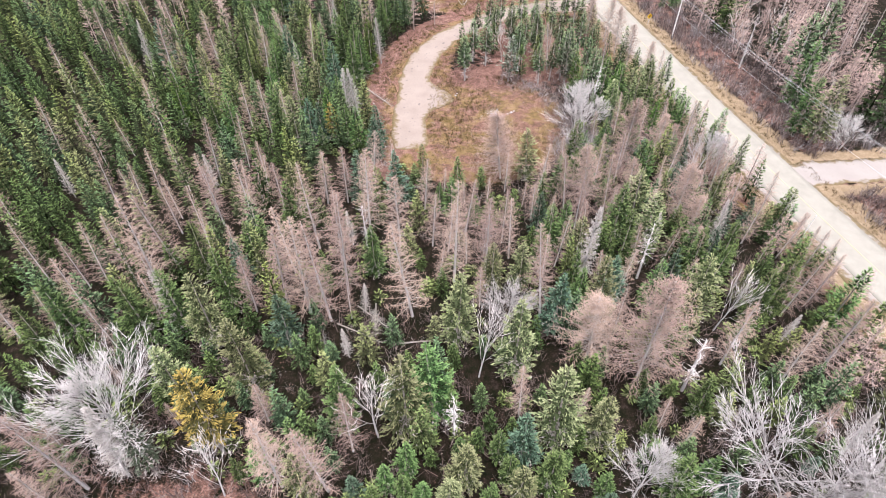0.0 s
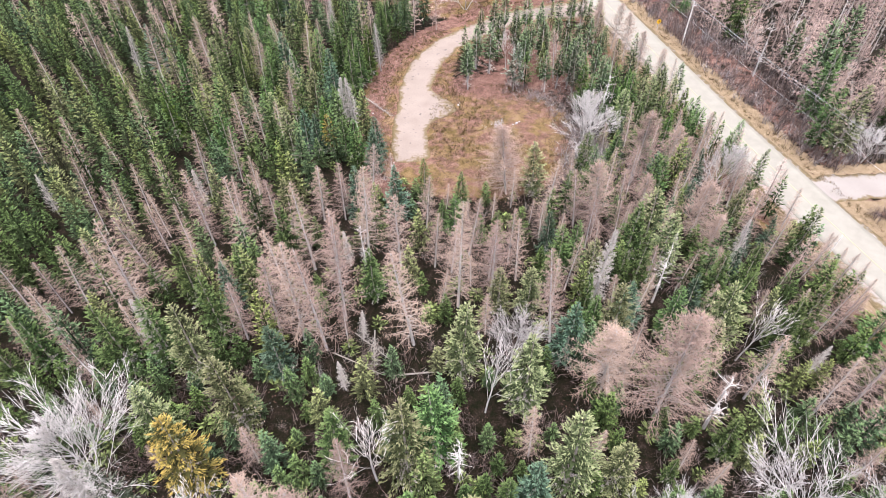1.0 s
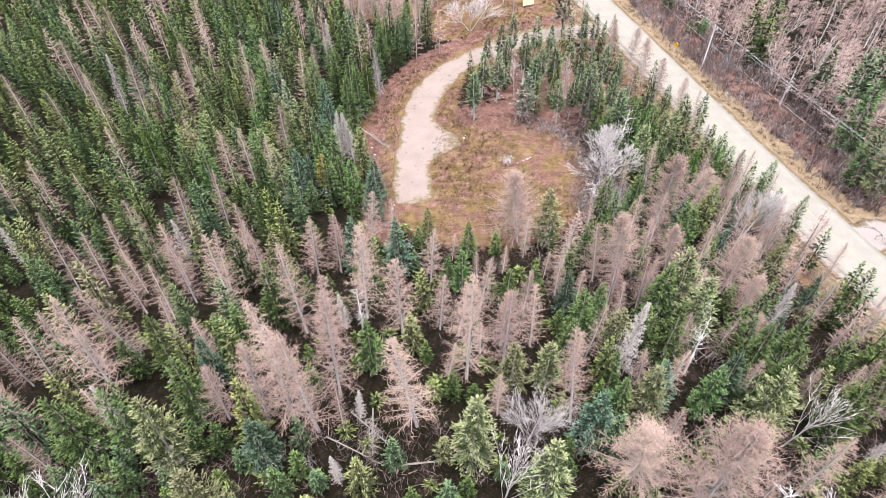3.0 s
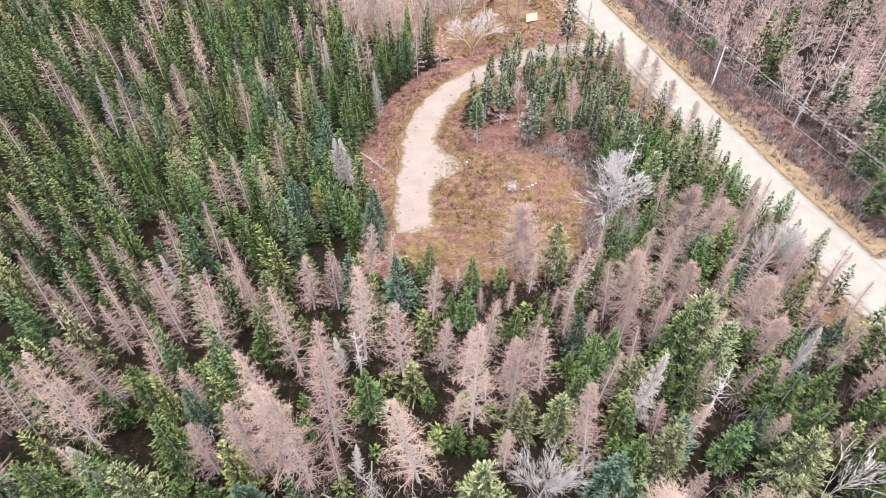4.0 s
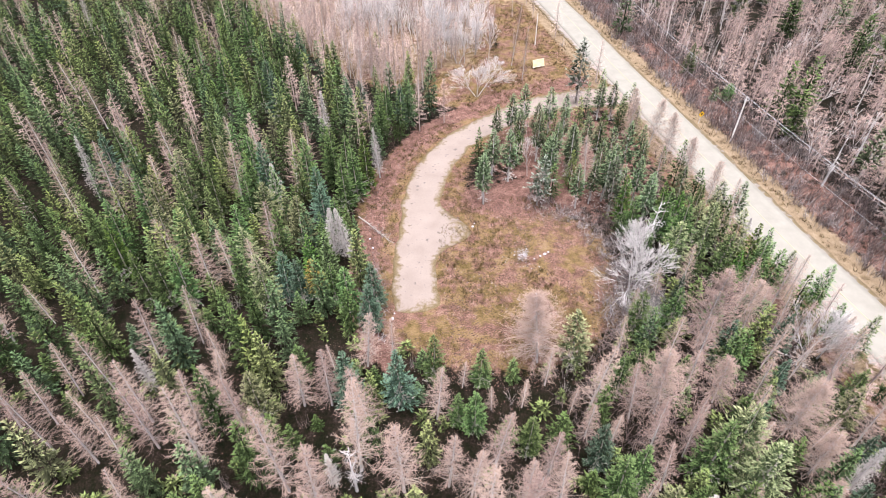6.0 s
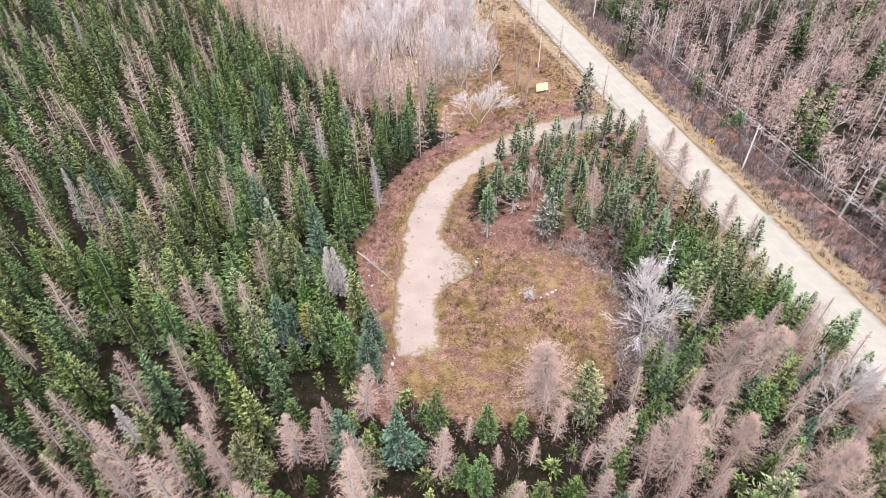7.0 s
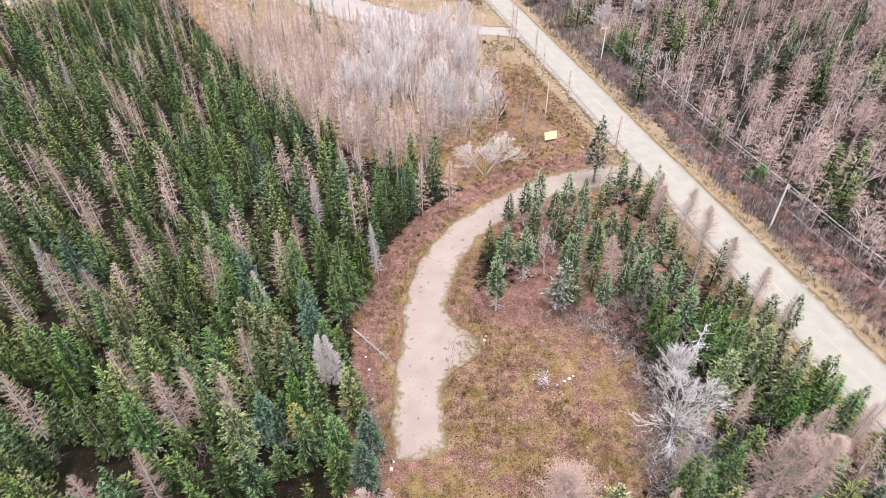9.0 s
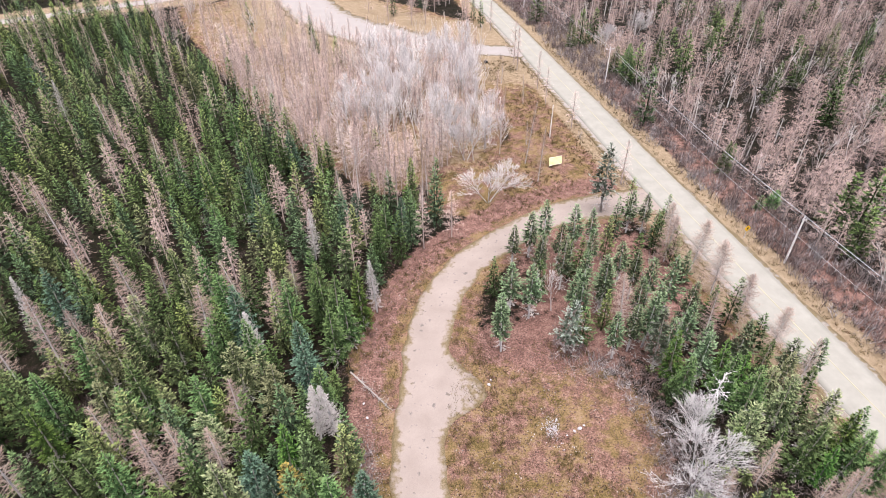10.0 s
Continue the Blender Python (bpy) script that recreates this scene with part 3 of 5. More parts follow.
g_grass = np.clip(np.maximum(0.5 + np.maximum(np.maximum(clear_d, reach(GP, ROADSIDE)), reach(GP, MEADOW)) / 4.0, np.maximum(1.3 - (track_d - 4.2) / 2.0, (1.3 - (road_d - 8) / 3.5) * (GX.ravel() < np.interp(GY.ravel(), ROAD[:, 1], ROAD[:, 0])))), 0, 1)
g_litter = np.clip(np.exp(-((track_d - 7.6) / 2.4) ** 2) * (GX.ravel() < np.interp(GY.ravel(), TRACK[:, 1], TRACK[:, 0]) - 2), 0, 1) + 0.8 * np.exp(-(((GX.ravel() - 8) / 9) ** 2 + ((GY.ravel() - 114) / 4.5) ** 2)) + 0.95 * np.exp(-(((GX.ravel() - 23) / 17) ** 2 + ((GY.ravel() - 128) / 22) ** 2)) + 0.75 * np.exp(-(((GX.ravel() + 28) / 14) ** 2 + ((GY.ravel() - 22) / 7) ** 2))
g_litter = g_litter + 0.8 * np.clip((11 - road_d) / 2, 0, 1) * np.clip((118 - GY.ravel()) / 5, 0, 1) * np.clip((GY.ravel() - 60) / 5, 0, 1) * (GX.ravel() < np.interp(GY.ravel(), ROAD[:, 1], ROAD[:, 0]))
east_g = GX.ravel() > np.interp(GY.ravel(), ROAD[:, 1], ROAD[:, 0])
g_litter = g_litter + 0.25 * np.clip(0.5 + reach(GP, MEADOW) / 4, 0, 1)
g_litter = g_litter + 0.6 * np.clip((road_d - 6.5) / 2, 0, 1) * np.clip((22 - road_d) / 6, 0, 1) * east_g
g_verge = np.clip(np.maximum.reduce([1.25 - np.abs(road_d - 6.6) / 3.0, 1.1 - np.abs(side_d - 4.8) / 2.5, 1.2 - np.abs(fork_d - 10) / 26, 1.1 - np.abs(far_d - 8) / 9, np.clip(0.25 + reach(GP, MEADOW) / 20, 0, 0.5),
                                     0 * road_d]), 0, 1)
nx, ny = len(xs), len(ys)
idx = np.arange(nx * ny).reshape(ny, nx)
quads = np.stack([idx[:-1, :-1], idx[:-1, 1:], idx[1:, 1:], idx[1:, :-1]], -1).reshape(-1, 4)
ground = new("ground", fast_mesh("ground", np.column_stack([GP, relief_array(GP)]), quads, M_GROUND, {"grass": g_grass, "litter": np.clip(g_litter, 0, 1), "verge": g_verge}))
tagged(ground, "brown forest floor of needle litter, moss and dry grass", "ground", kind="structure")


def smooth_line(line, step):
    """The broken line as an even, rounded one."""
    d = np.r_[0, np.cumsum(np.linalg.norm(np.diff(line, axis=0), axis=1))]
    s = np.arange(0, d[-1], step)
    P = np.column_stack([np.interp(s, d, line[:, 0]), np.interp(s, d, line[:, 1])])
    k = max(3, int(9 / step) | 1)
    pad = np.pad(P, ((k // 2, k // 2), (0, 0)), mode="edge")
    return np.column_stack([np.convolve(pad[:, i], np.ones(k) / k, "valid") for i in (0, 1)])


def ribbon(name, line, left, right, z, mat, cols=9, step=0.6, rag=0.0, seed=1, crown=0.0, thick=0.15, taper=False):
    """A road surface along a line; left and right are widths, or functions of the place along it. Its sides go down into the ground."""
    r = np.random.RandomState(seed)
    P = smooth_line(line, step)
    T = np.gradient(P, axis=0)
    T /= np.linalg.norm(T, axis=1)[:, None]
    N = np.column_stack([-T[:, 1], T[:, 0]])
    n = len(P)
    wl = np.array([left(q) if callable(left) else left for q in P])
    wr = np.array([right(q) if callable(right) else right for q in P])
    if rag:
        soft = np.convolve(r.normal(size=n + 8), np.ones(5) / 2.2, "same")[:n], np.convolve(r.normal(size=n + 8), np.ones(5) / 2.2, "same")[:n]
        wl, wr = wl + rag * soft[0], wr + rag * soft[1]
    along = np.arange(n) * step
    taper_rim = np.clip(0.95 - along / 6.0, 0, 1) if taper else np.zeros(n)
    if taper:
        wl, wr = wl * np.clip(0.35 + along / 2.0, 0, 1), wr * np.clip(0.35 + along / 2.0, 0, 1)
    f = np.linspace(-1, 1, cols)
    V, rim = [], []
    for k, a in enumerate(f):
        off = np.where(a < 0, a * wr, a * wl)
        V.append(np.column_stack([P + N * off[:, None], np.full(n, z + crown * (1 - a * a))]))
        rim.append(np.maximum(abs(a) ** 2.2, taper_rim))
    V.insert(0, V[0] - np.array((0, 0, thick)))
    V.append(V[-1] - np.array((0, 0, thick)))
    rim = [rim[0]] + rim + [rim[-1]]
    c = cols + 2
    V, rim = np.concatenate(V), np.concatenate(rim)
    i = np.arange(c * n).reshape(c, n)
    q = np.stack([i[:-1, :-1], i[:-1, 1:], i[1:, 1:], i[1:, :-1]], -1).reshape(-1, 4)[:, ::-1]
    return new(name, fast_mesh(name, V, q, mat, {"rim": rim}))


def bulge(q):
    """The turning bay widens the track on its inner side."""
    return 3.2 + 5.4 * math.exp(-((q[1] - 106.0) / 4.0) ** 2) + 1.2 * max(0.0, (q[0] - 14) / 14)


def yard(q):
    """The yard opens out away from the road."""
    return 5.2 + 6.0 * min(1.0, max(0.0, (10 - q[0]) / 30))


tagged(ribbon("track", TRACK, lambda q: 3.4 + 0.9 * max(0.0, (q[0] - 14) / 14), bulge, 0.05, M_TRACK, 15, 0.5, 0.12, 3, taper=True), "curved pale pinkish gravel track with damp spots", "track", kind="structure")
tagged(ribbon("road_shoulder", ROAD, 5.8, 4.9, 0.03, M_SHOULDER, 13, 0.8, 0.15, 4), "pale gravel shoulder along the asphalt road", "road shoulder", kind="structure")
tagged(ribbon("road", ROAD, 4.15, 4.15, 0.10, M_ASPHALT, 9, 1.0, 0.0, 5, 0.06), "sun-bleached two-lane asphalt road", "road", kind="structure")
tagged(ribbon("centre_line", ROAD, 0.075, 0.075, 0.168, M_LINE, 3, 1.0, 0.0, 5, 0.0, 0.012), "worn yellow centre line on the asphalt", "road marking", kind="structure")
tagged(ribbon("side_road", SIDE_ROAD, 3.2, 3.2, 0.06, M_SHOULDER, 9, 0.6, 0.3, 6), "pale gravel side road joining the asphalt", "road", kind="structure")
tagged(ribbon("gravel_fork", FORK, yard, yard, 0.06, M_YARD, 9, 0.8, 0.4, 8), "wide pale gravel yard branching off the road", "gravel yard", kind="structure")
tagged(ribbon("far_road", FAR_ROAD, 4.5, 4.5, 0.06, M_YARD, 9, 0.9, 0.3, 9), "pale gravel road beyond the forest", "road", kind="structure")

# ---- trees that can be told apart ----
plant("H", [(-36.6, 31.4, 16.5)], 1.45, shape=0)
plant("H", [(36.4, 22.6, 17.0)], 1.45, shape=1)
plant("H", [(6.0, 152.4, 8.5)], 1.4, shape=2)
plant("H", [(43.4, 22.6, 16.0), (20.2, 23.9, 8.8)], 1.35, shape=3)
plant("H", [ (7.9, 46.5, 9), (73.2, 86.6, 8.3), (43.4, 78.3, 10.1),
           (2.2, 170.1, 11.2), (-1.2, 173.8, 12.3), (49, 239.5, 9), (63.6, 255.7, 9)], 1.1)
plant("H", [(25.4, 91.8, 10.5)], 1.3, shape=2)
plant("H", [(27.6, 96.4, 8.6)], 1.0, shape=3)
plant("K", [(24, 38.4, 19.5), (18.6, 42.1, 13), (10.2, 79.3, 13.8), (23.2, 71.3, 12.7), (31.4, 81.2, 13.8), (37.5, 68.5, 11.7), (-18.8, 163.7, 10)])
plant("L", [(-18.6, 50, 19), (-15.5, 48.3, 19), (-21.4, 49.7, 18.3), (-25.9, 49.7, 11.6), (-13.6, 53.1, 19), (-4.3, 48.8, 19), (-39.8, 52.7, 19),
           (-44.4, 54.9, 14), (-39.1, 57.9, 15.9), (-11.3, 64.3, 16.3), (1.6, 55.1, 19), (6.1, 56.6, 14.9), (9.9, 59.7, 11.6), (13.4, 49.3, 15.8),
           (-41.3, 65.7, 9.4), (-37.2, 64.7, 9.8), (-29.3, 65.5, 14.9), (-35.1, 67.5, 12.3), (-39.2, 25.5, 16), (-10.5, 29.4, 11.3), (-12.7, 24.8, 14.5),
           (-17.9, 25.5, 16), (-40.3, 22.7, 11.8), (-48, 48.5, 13), (35.3, 40.5, 13), (41.9, 37.9, 11.8), (47.2, 39.1, 14.2), (46.3, 48.3, 11.8),
           (-19, 62.1, 16.4), (-21.9, 57.2, 14.3)])
plant("L", [(-15.3, 59.8, 13.8), (-15.8, 72.9, 11.7), (-19.2, 73, 11.7), (-10.6, 69.6, 12.7), (-12, 78.9, 10.6), (-6.5, 62.1, 14.8), (-2.9, 70.9, 10.6),
           (-1.6, 62.7, 10.6), (0.8, 61.5, 10.6), (3.4, 64.5, 11.7), (6.1, 60, 10.6), (9.1, 63.2, 11.7), (15.4, 71.9, 12.7), (-25.4, 69.4, 11.7),
           (-29.5, 71.3, 10.6), (-31.1, 70, 11.7), (-37.1, 70.9, 11.7), (13.9, 53.4, 10.6), (39.1, 87.3, 10.6), (45.5, 75, 9.5), (44.7, 88.5, 9.5),
           (5, 50.3, 8.5), (29.6, 77.2, 10.6), (19.9, 70.5, 11.7), (46, 62.1, 9.5), (44.8, 66.8, 9.5), (-55.2, 108.3, 17), (-40.7, 94.6, 12), (-35.6, 92.2, 12),
           (-32.7, 93.5, 12)])
plant("L", [(-27.4, 97.7, 13), (-49.3, 111.2, 12), (-37.4, 114.7, 12), (-47.4, 115.6, 11), (-27.7, 116.1, 13), (-32.8, 119.5, 13), (-53.5, 112.3, 10),
           (-50.5, 121.7, 13), (-29.5, 94.2, 9), (-82.8, 183.1, 12), (-63.9, 164.6, 12), (-82, 205.8, 11), (-56.9, 159.6, 11), (-55.4, 166.4, 11),
           (-59.5, 207.7, 11), (-37.1, 188.4, 11), (-30.9, 150, 10), (-23.1, 151.5, 9), (-6.2, 155.5, 9), (-27.8, 181.6, 9), (-53.6, 204.6, 11),
           (-47.9, 201.6, 11), (-79.9, 147.9, 12), (-72, 139.9, 12), (23.5, 117.4, 11), (34.5, 113.5, 10), (-35.7, 177.6, 11), (-28.3, 169.8, 10),
           (-20.1, 154.9, 12), (-14, 155.9, 12)])
plant("L", [(-10.7, 165, 11), (-34, 189.4, 11), (-23.7, 162.7, 10), (-18.9, 169.5, 11)])
plant("D", [(-35.3, 26.9, 14.6), (19.8, 55, 14.8), (-18.6, 98.4, 11), (-16.5, 98.9, 11), (-29.9, 112.2, 10), (-13.6, 121.6, 11), (-97.4, 190.6, 12),
           (-25.5, 134.9, 11)])
plant("R", [(-7.8, 31.4, 14.5), (-24, 24.5, 11.2), (4.2, 39, 13), (36.1, 45.9, 11.8), (13.8, 121.4, 9)], shape=0)
plant("W", [(1.0, 31.2, 8.5), (29.3, 36.8, 10.6), (65.7, 116.4, 11.8), (75.2, 123.7, 10.6), (28.3, 55.4, 10.6), (-11.6, 62.1, 8.5), (30, 101, 10)])
plant("O", [(-25.3, 29.4, 16.8), (-19.6, 89.9, 9)])
plant("P", [(27.6, 148.8, 15.1), (14.4, 112.7, 10.6)])
plant("G", [(-32, 26.9, 13.4), (26, 109.3, 12)])
plant("T", [(71.3, 106.2, 16.5), (72, 116.9, 12.7), (23.1, 138.2, 8), (30.8, 142, 9), (56.5, 146.4, 5), (5.4, 116.3, 8), (10, 119.8, 11), (30.1, 119, 12),
           (31.1, 114.8, 11), (25.7, 113.4, 11), (45.4, 106.2, 9), (7.2, 121.5, 10), (16.9, 117.5, 11), (20.7, 111.1, 9), (5.1, 112.9, 10.1), (33.5, 141.9, 9),
           (23.3, 112.6, 9), (42.2, 106.6, 9), (75, 107.3, 18.9), (21.1, 120.5, 12), (36.4, 108.1, 11), (30.6, 106.2, 11), (8.6, 132.5, 8.5), (11.8, 134.8, 9.7),
           (14.5, 136.4, 10.9), (16.4, 132.4, 9.1), (19.4, 135.4, 10.3), (21.4, 130.7, 8.5), (12.4, 128, 9.7), (15.9, 126.5, 10.9)])
plant("T", [(19.3, 125.1, 9.1), (21.5, 122.4, 10.3), (25.5, 127.7, 8.5), (26.3, 123.6, 9.7), (25.8, 118.5, 9.1), (27.4, 115, 10.3), (16.6, 119.9, 9.7),
           (28.6, 122.2, 9.1), (30.4, 111.6, 10.3), (32.1, 109.5, 8.5), (27.7, 110.6, 9.7)])
plant("V", [(-15.3, 117.8, 12), (-21.3, 94.1, 10), (-49.3, 95.3, 12), (-26.7, 155.5, 11), (-9.2, 150.5, 11), (32.9, 105.2, 10), (34.9, 104.5, 8.8),
           (27.5, 107.5, 9.6), (39.5, 91.6, 8), (42.4, 94.4, 10.4)])
plant("Y", [(-29.6, 44.0, 14), (-22.8, 37.0, 14.5), (-31.0, 35.5, 12.5), (-4.3, 31.6, 16), (-14.8, 24.8, 9.4), (8.7, 39.2, 15.3), (1.7, 44.2, 13.6), (20.9, 48.6, 11.8), (12.2, 29.6, 15.6),
           (2, 25.8, 9.4), (16.9, 30, 10.6), (33, 47.3, 13), (30.3, 44, 10.6), (68.2, 87.8, 14.2), (14.5, 78.5, 10.6), (-23.2, 70.3, 10.6), (28.6, 63.6, 13.8),
           (29.7, 60.3, 12.2), (19.3, 57.4, 10.6), (10.8, 53.7, 9.5), (6.9, 53.5, 9.5), (42.2, 68.1, 9.5), (-38.9, 117.5, 12), (-44.9, 112.9, 12),
           (-29.7, 105.4, 11), (-24.1, 101.6, 11), (-26.2, 88.1, 11), (-46.1, 105.4, 12), (-43.4, 98.5, 11), (-30.6, 96, 10), (-136.6, 256, 13),
           (-120.2, 259.8, 13)])
plant("Y", [(-94.9, 192.9, 12), (-93.2, 198, 12), (-67, 198.2, 12), (107.2, 219.3, 14), (37.9, 102.7, 8), (37.8, 99.2, 10.4), (40.5, 103.5, 8.8), (40.4, 96, 11.2),
           (32.2, 96.1, 9.6)])
plant("B", [(-20.3, 44.6, 10.5), (14.7, 46.5, 11.8), (8.5, 28.2, 10.8), (-7.3, 72.9, 10.6), (-13.5, 72.9, 10.6), (-11.9, 84.6, 9.5), (31, 51.7, 9.5),
           (23.1, 50.7, 9.5), (-28.4, 54.5, 9.5), (-31.8, 114.2, 12), (-21.5, 107.5, 12), (-21, 105.5, 10), (-24.4, 91.1, 9), (-22.1, 89.9, 9), (-11.7, 88.9, 9),
           (-60.1, 118.4, 12), (-111.3, 207, 13), (-35.1, 165.1, 10), (-20.8, 142.7, 9), (-18.7, 142, 9), (-10.3, 140.5, 9), (-38.8, 148.5, 11),
           (-36.2, 142.4, 11)])
plant("S", [(-11.9, 32.6, 13.2), (-1.3, 33.4, 15.5), (-4.3, 27.2, 7.1), (-19.7, 26.5, 7.1), (-33.6, 45.8, 13), (-38.9, 45.6, 13), (-48.5, 45.6, 11.8),
           (-50.9, 42.8, 10.6), (6, 28.6, 7.1), (10.9, 24.9, 9.4), (23.2, 30.8, 5.3), (29.8, 33.5, 8.3), (42.8, 47.8, 13), (40.7, 46.4, 11.8), (52.2, 46.9, 11.8),
           (0.7, 33.1, 7.1), (66.4, 91.1, 12.4), (70.3, 100.3, 14.2), (-3.3, 76.3, 9.5), (1.5, 69.2, 8.5), (2.5, 75.7, 7.4), (7.3, 66.5, 7.4), (23.3, 82.8, 9.5),
           (28.1, 83.9, 8.5), (18, 61.7, 9.5), (15.8, 60.3, 9.5), (26, 63, 11.7), (25.3, 56.6, 12.7), (35.2, 54.7, 10.6), (36.8, 52.2, 10.6)])
plant("S", [(28.2, 50, 9.5), (14, 57.5, 8.5), (18.1, 49.1, 9.5), (-28.7, 49.7, 12.7), (-34.1, 56.1, 11.7), (-26.9, 57.4, 10.6), (-9.9, 56.5, 10.6),
           (39.8, 55.9, 10.6), (44.4, 93.9, 7.4), (47.9, 93.1, 6.4), (50.7, 89.1, 7.4), (-0.5, 70.1, 6.4), (4.8, 67.4, 6.4),
           (-42.4, 121.5, 13), (-38.4, 121.8, 12), (-36.2, 120.9, 12), (-25.2, 115.6, 12), (-20.8, 118.8, 12), (-18.5, 116.3, 12), (-22.5, 122.3, 12),
           (-34.1, 117.4, 12), (-39.5, 109.9, 11), (-33.9, 109.4, 11), (-28.9, 109.3, 11), (-18.4, 111.3, 11), (-16.8, 114.2, 11), (-18.7, 102.1, 10),
           (-15.2, 88.5, 9), (-17.3, 89.4, 9)])
plant("S", [(-49, 106, 12), (-40.5, 101.6, 12), (-40.1, 98.5, 11), (-32.8, 100.3, 10), (-43.4, 89.6, 11), (-40.7, 89.8, 11), (-37.8, 89.3, 11), (-59.9, 123.2, 12),
           (-50.9, 99.5, 12), (-110.1, 233.3, 12), (-89.3, 212, 12), (-56.5, 177.8, 12), (-61.3, 196.7, 12), (-49.9, 175.5, 12), (-42, 158.8, 12),
           (-45.5, 154.1, 12), (-37.6, 164.9, 11), (-14.6, 137.7, 9), (-13.2, 139.4, 9), (-8.3, 141.1, 9), (-23.4, 141.2, 8), (-36, 148.4, 11),
           (-40.3, 146.4, 11), (-41.1, 135.9, 11), (-56.6, 157.6, 12), (-58.3, 154.5, 12), (-47.6, 152.7, 12), (-49.2, 151.3, 12), (38.4, 241, 11),
           (59.8, 221.4, 12)])
plant("S", [(80, 234.1, 9), (81.1, 196.1, 12), (93.2, 206.9, 12), (107.8, 206.3, 12), (124.5, 229.1, 12), (56.2, 162, 8), (49.1, 211.9, 10), (28.2, 104.7, 8),
           (32, 102.8, 11.2), (34.9, 101, 10.4), (38.7, 106.4, 8.8), (39.9, 99.2, 11.2), (37.6, 93, 10.4), (42.5, 92.3, 9.6), (44.3, 90.8, 8.8), (34.6, 93.8, 8)])

# ---- the rest of the wood ----
FAR_FORMS = {
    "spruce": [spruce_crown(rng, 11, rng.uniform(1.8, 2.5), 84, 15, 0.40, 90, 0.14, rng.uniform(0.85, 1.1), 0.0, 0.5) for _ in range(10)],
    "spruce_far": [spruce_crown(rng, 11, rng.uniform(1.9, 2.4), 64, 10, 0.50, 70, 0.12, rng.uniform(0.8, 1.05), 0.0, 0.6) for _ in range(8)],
    "larch": [larch_crown(rng, 11, 2.45, 46, 10, 0.12, 0.042, 0.8, 0.9) for _ in range(5)],
    "thicket": [larch_crown(rng, 8, rng.uniform(2.6, 3.4), 31, 13, 0.08, 0.033, 0.9, 0.5) for _ in range(5)],
    "hardwood": [],
    "snag": [],
}
for _ in range(4):
    w_, t_ = hardwood_tris(rng, 10, 0.22, 2, 6, 3, 2, 0.030)
    t_.f += [tuple(a + t_.n for a in f) for f in w_.f]
    t_.v, t_.a, t_.n = t_.v + w_.v, t_.a + w_.a, t_.n + w_.n
    FAR_FORMS["hardwood"].append(t_)
for _ in range(6):
    t_ = Tris()
    for k in range(18):
        limb(t_, rng, rng.uniform(1.5, 6.8), rng.uniform(0, 6.28), rng.uniform(0.4, 1.5), rng.uniform(-0.2, 0.5), 3, 0.035, 0.5, 0.1, 0.03)
    bow = rng.normal(size=2) * 0.9
    t_.tube([(0, 0, -0.3), (bow[0] * 0.3, bow[1] * 0.3, 4), (bow[0], bow[1], 7.2)], [0.13, 0.09, 0.03], 4)
    FAR_FORMS["snag"].append(t_)
for k in FAR_FORMS:
    for t in FAR_FORMS[k]:
        t.stem_from = t.n
        if k in ("spruce", "spruce_far", "larch", "thicket"):
            t.tube([(0, 0, -0.3), (0, 0, 6), (0, 0, 7.6 if k == "thicket" else 9.0 if "spruce" in k else 10.8)], [0.14, 0.09, 0.02], 4)
        if "spruce" not in k:
            t.a = [max(a, 0.45) for a in t.a]
    FAR_FORMS[k] = [t.form(t.stem_from if k in ("larch", "thicket") else t.n) for t in FAR_FORMS[k]]


def spread(rows, forms, r):
    """Joins many trees: rows of x, y, height / form height, girth, tint. Returns points, triangles and the attributes."""
    VV, FF, TT, AA, n = [], [], [], [], 0
    for x, y, k, g, tint in rows:
        form = forms[r.randint(len(forms))]
        V, F = form[:2]
        a = r.uniform(0, 6.283)
        ca, sa = math.cos(a) * g, math.sin(a) * g
        W = np.empty_like(V)
        W[:, 0], W[:, 1], W[:, 2] = V[:, 0] * ca - V[:, 1] * sa + x, V[:, 0] * sa + V[:, 1] * ca + y, V[:, 2] * k
        tone = np.full(len(V), tint, np.float32)
        if len(form) > 2:
            tone[form[2]:] = 0.74
        VV.append(W), FF.append(F + n), TT.append(tone)
        AA.append(form[3] if len(form) > 2 else np.full(len(V), 0.55, np.float32))
        n += len(V)
    return np.concatenate(VV), np.concatenate(FF), {"tint": np.concatenate(TT), "tip": np.concatenate(AA)}


fill = np.random.RandomState(23)
CELL = 4.2
cx, cy = np.meshgrid(np.arange(-190, 190, CELL), np.arange(12, 345, CELL))
C = np.stack([cx.ravel(), cy.ravel()], 1) + fill.uniform(-1.6, 1.6, (cx.size, 2))
C = C[np.abs(C[:, 0] + 1) < 50 + 0.49 * (C[:, 1] - 21)]
GLADES = [(-6, 49, 5.0), (-11, 35, 4.0), (5, 37.5, 3.2), (-33, 23, 8.0), (0, 157, 7.0), (12, 162, 10.0), (22, 174, 10.0)]
C = C[np.all([np.hypot(C[:, 0] - x, C[:, 1] - y) > r for x, y, r in GLADES], axis=0)]
room = open_room(C)
C, room = C[room > 0.8], room[room > 0.8]
heroes, BROAD = np.array(PLANTED), np.array(CROWN_ROOM)
far_off = (C[:, 1] > 190) & (fill.uniform(size=len(C)) < 0.25)
C, room = C[~far_off], room[~far_off]
near = np.array([np.min(np.hypot(heroes[:, 0] - x, heroes[:, 1] - y) - BROAD) for x, y in C])
C, room = C[near > 2.2], room[near > 2.2]
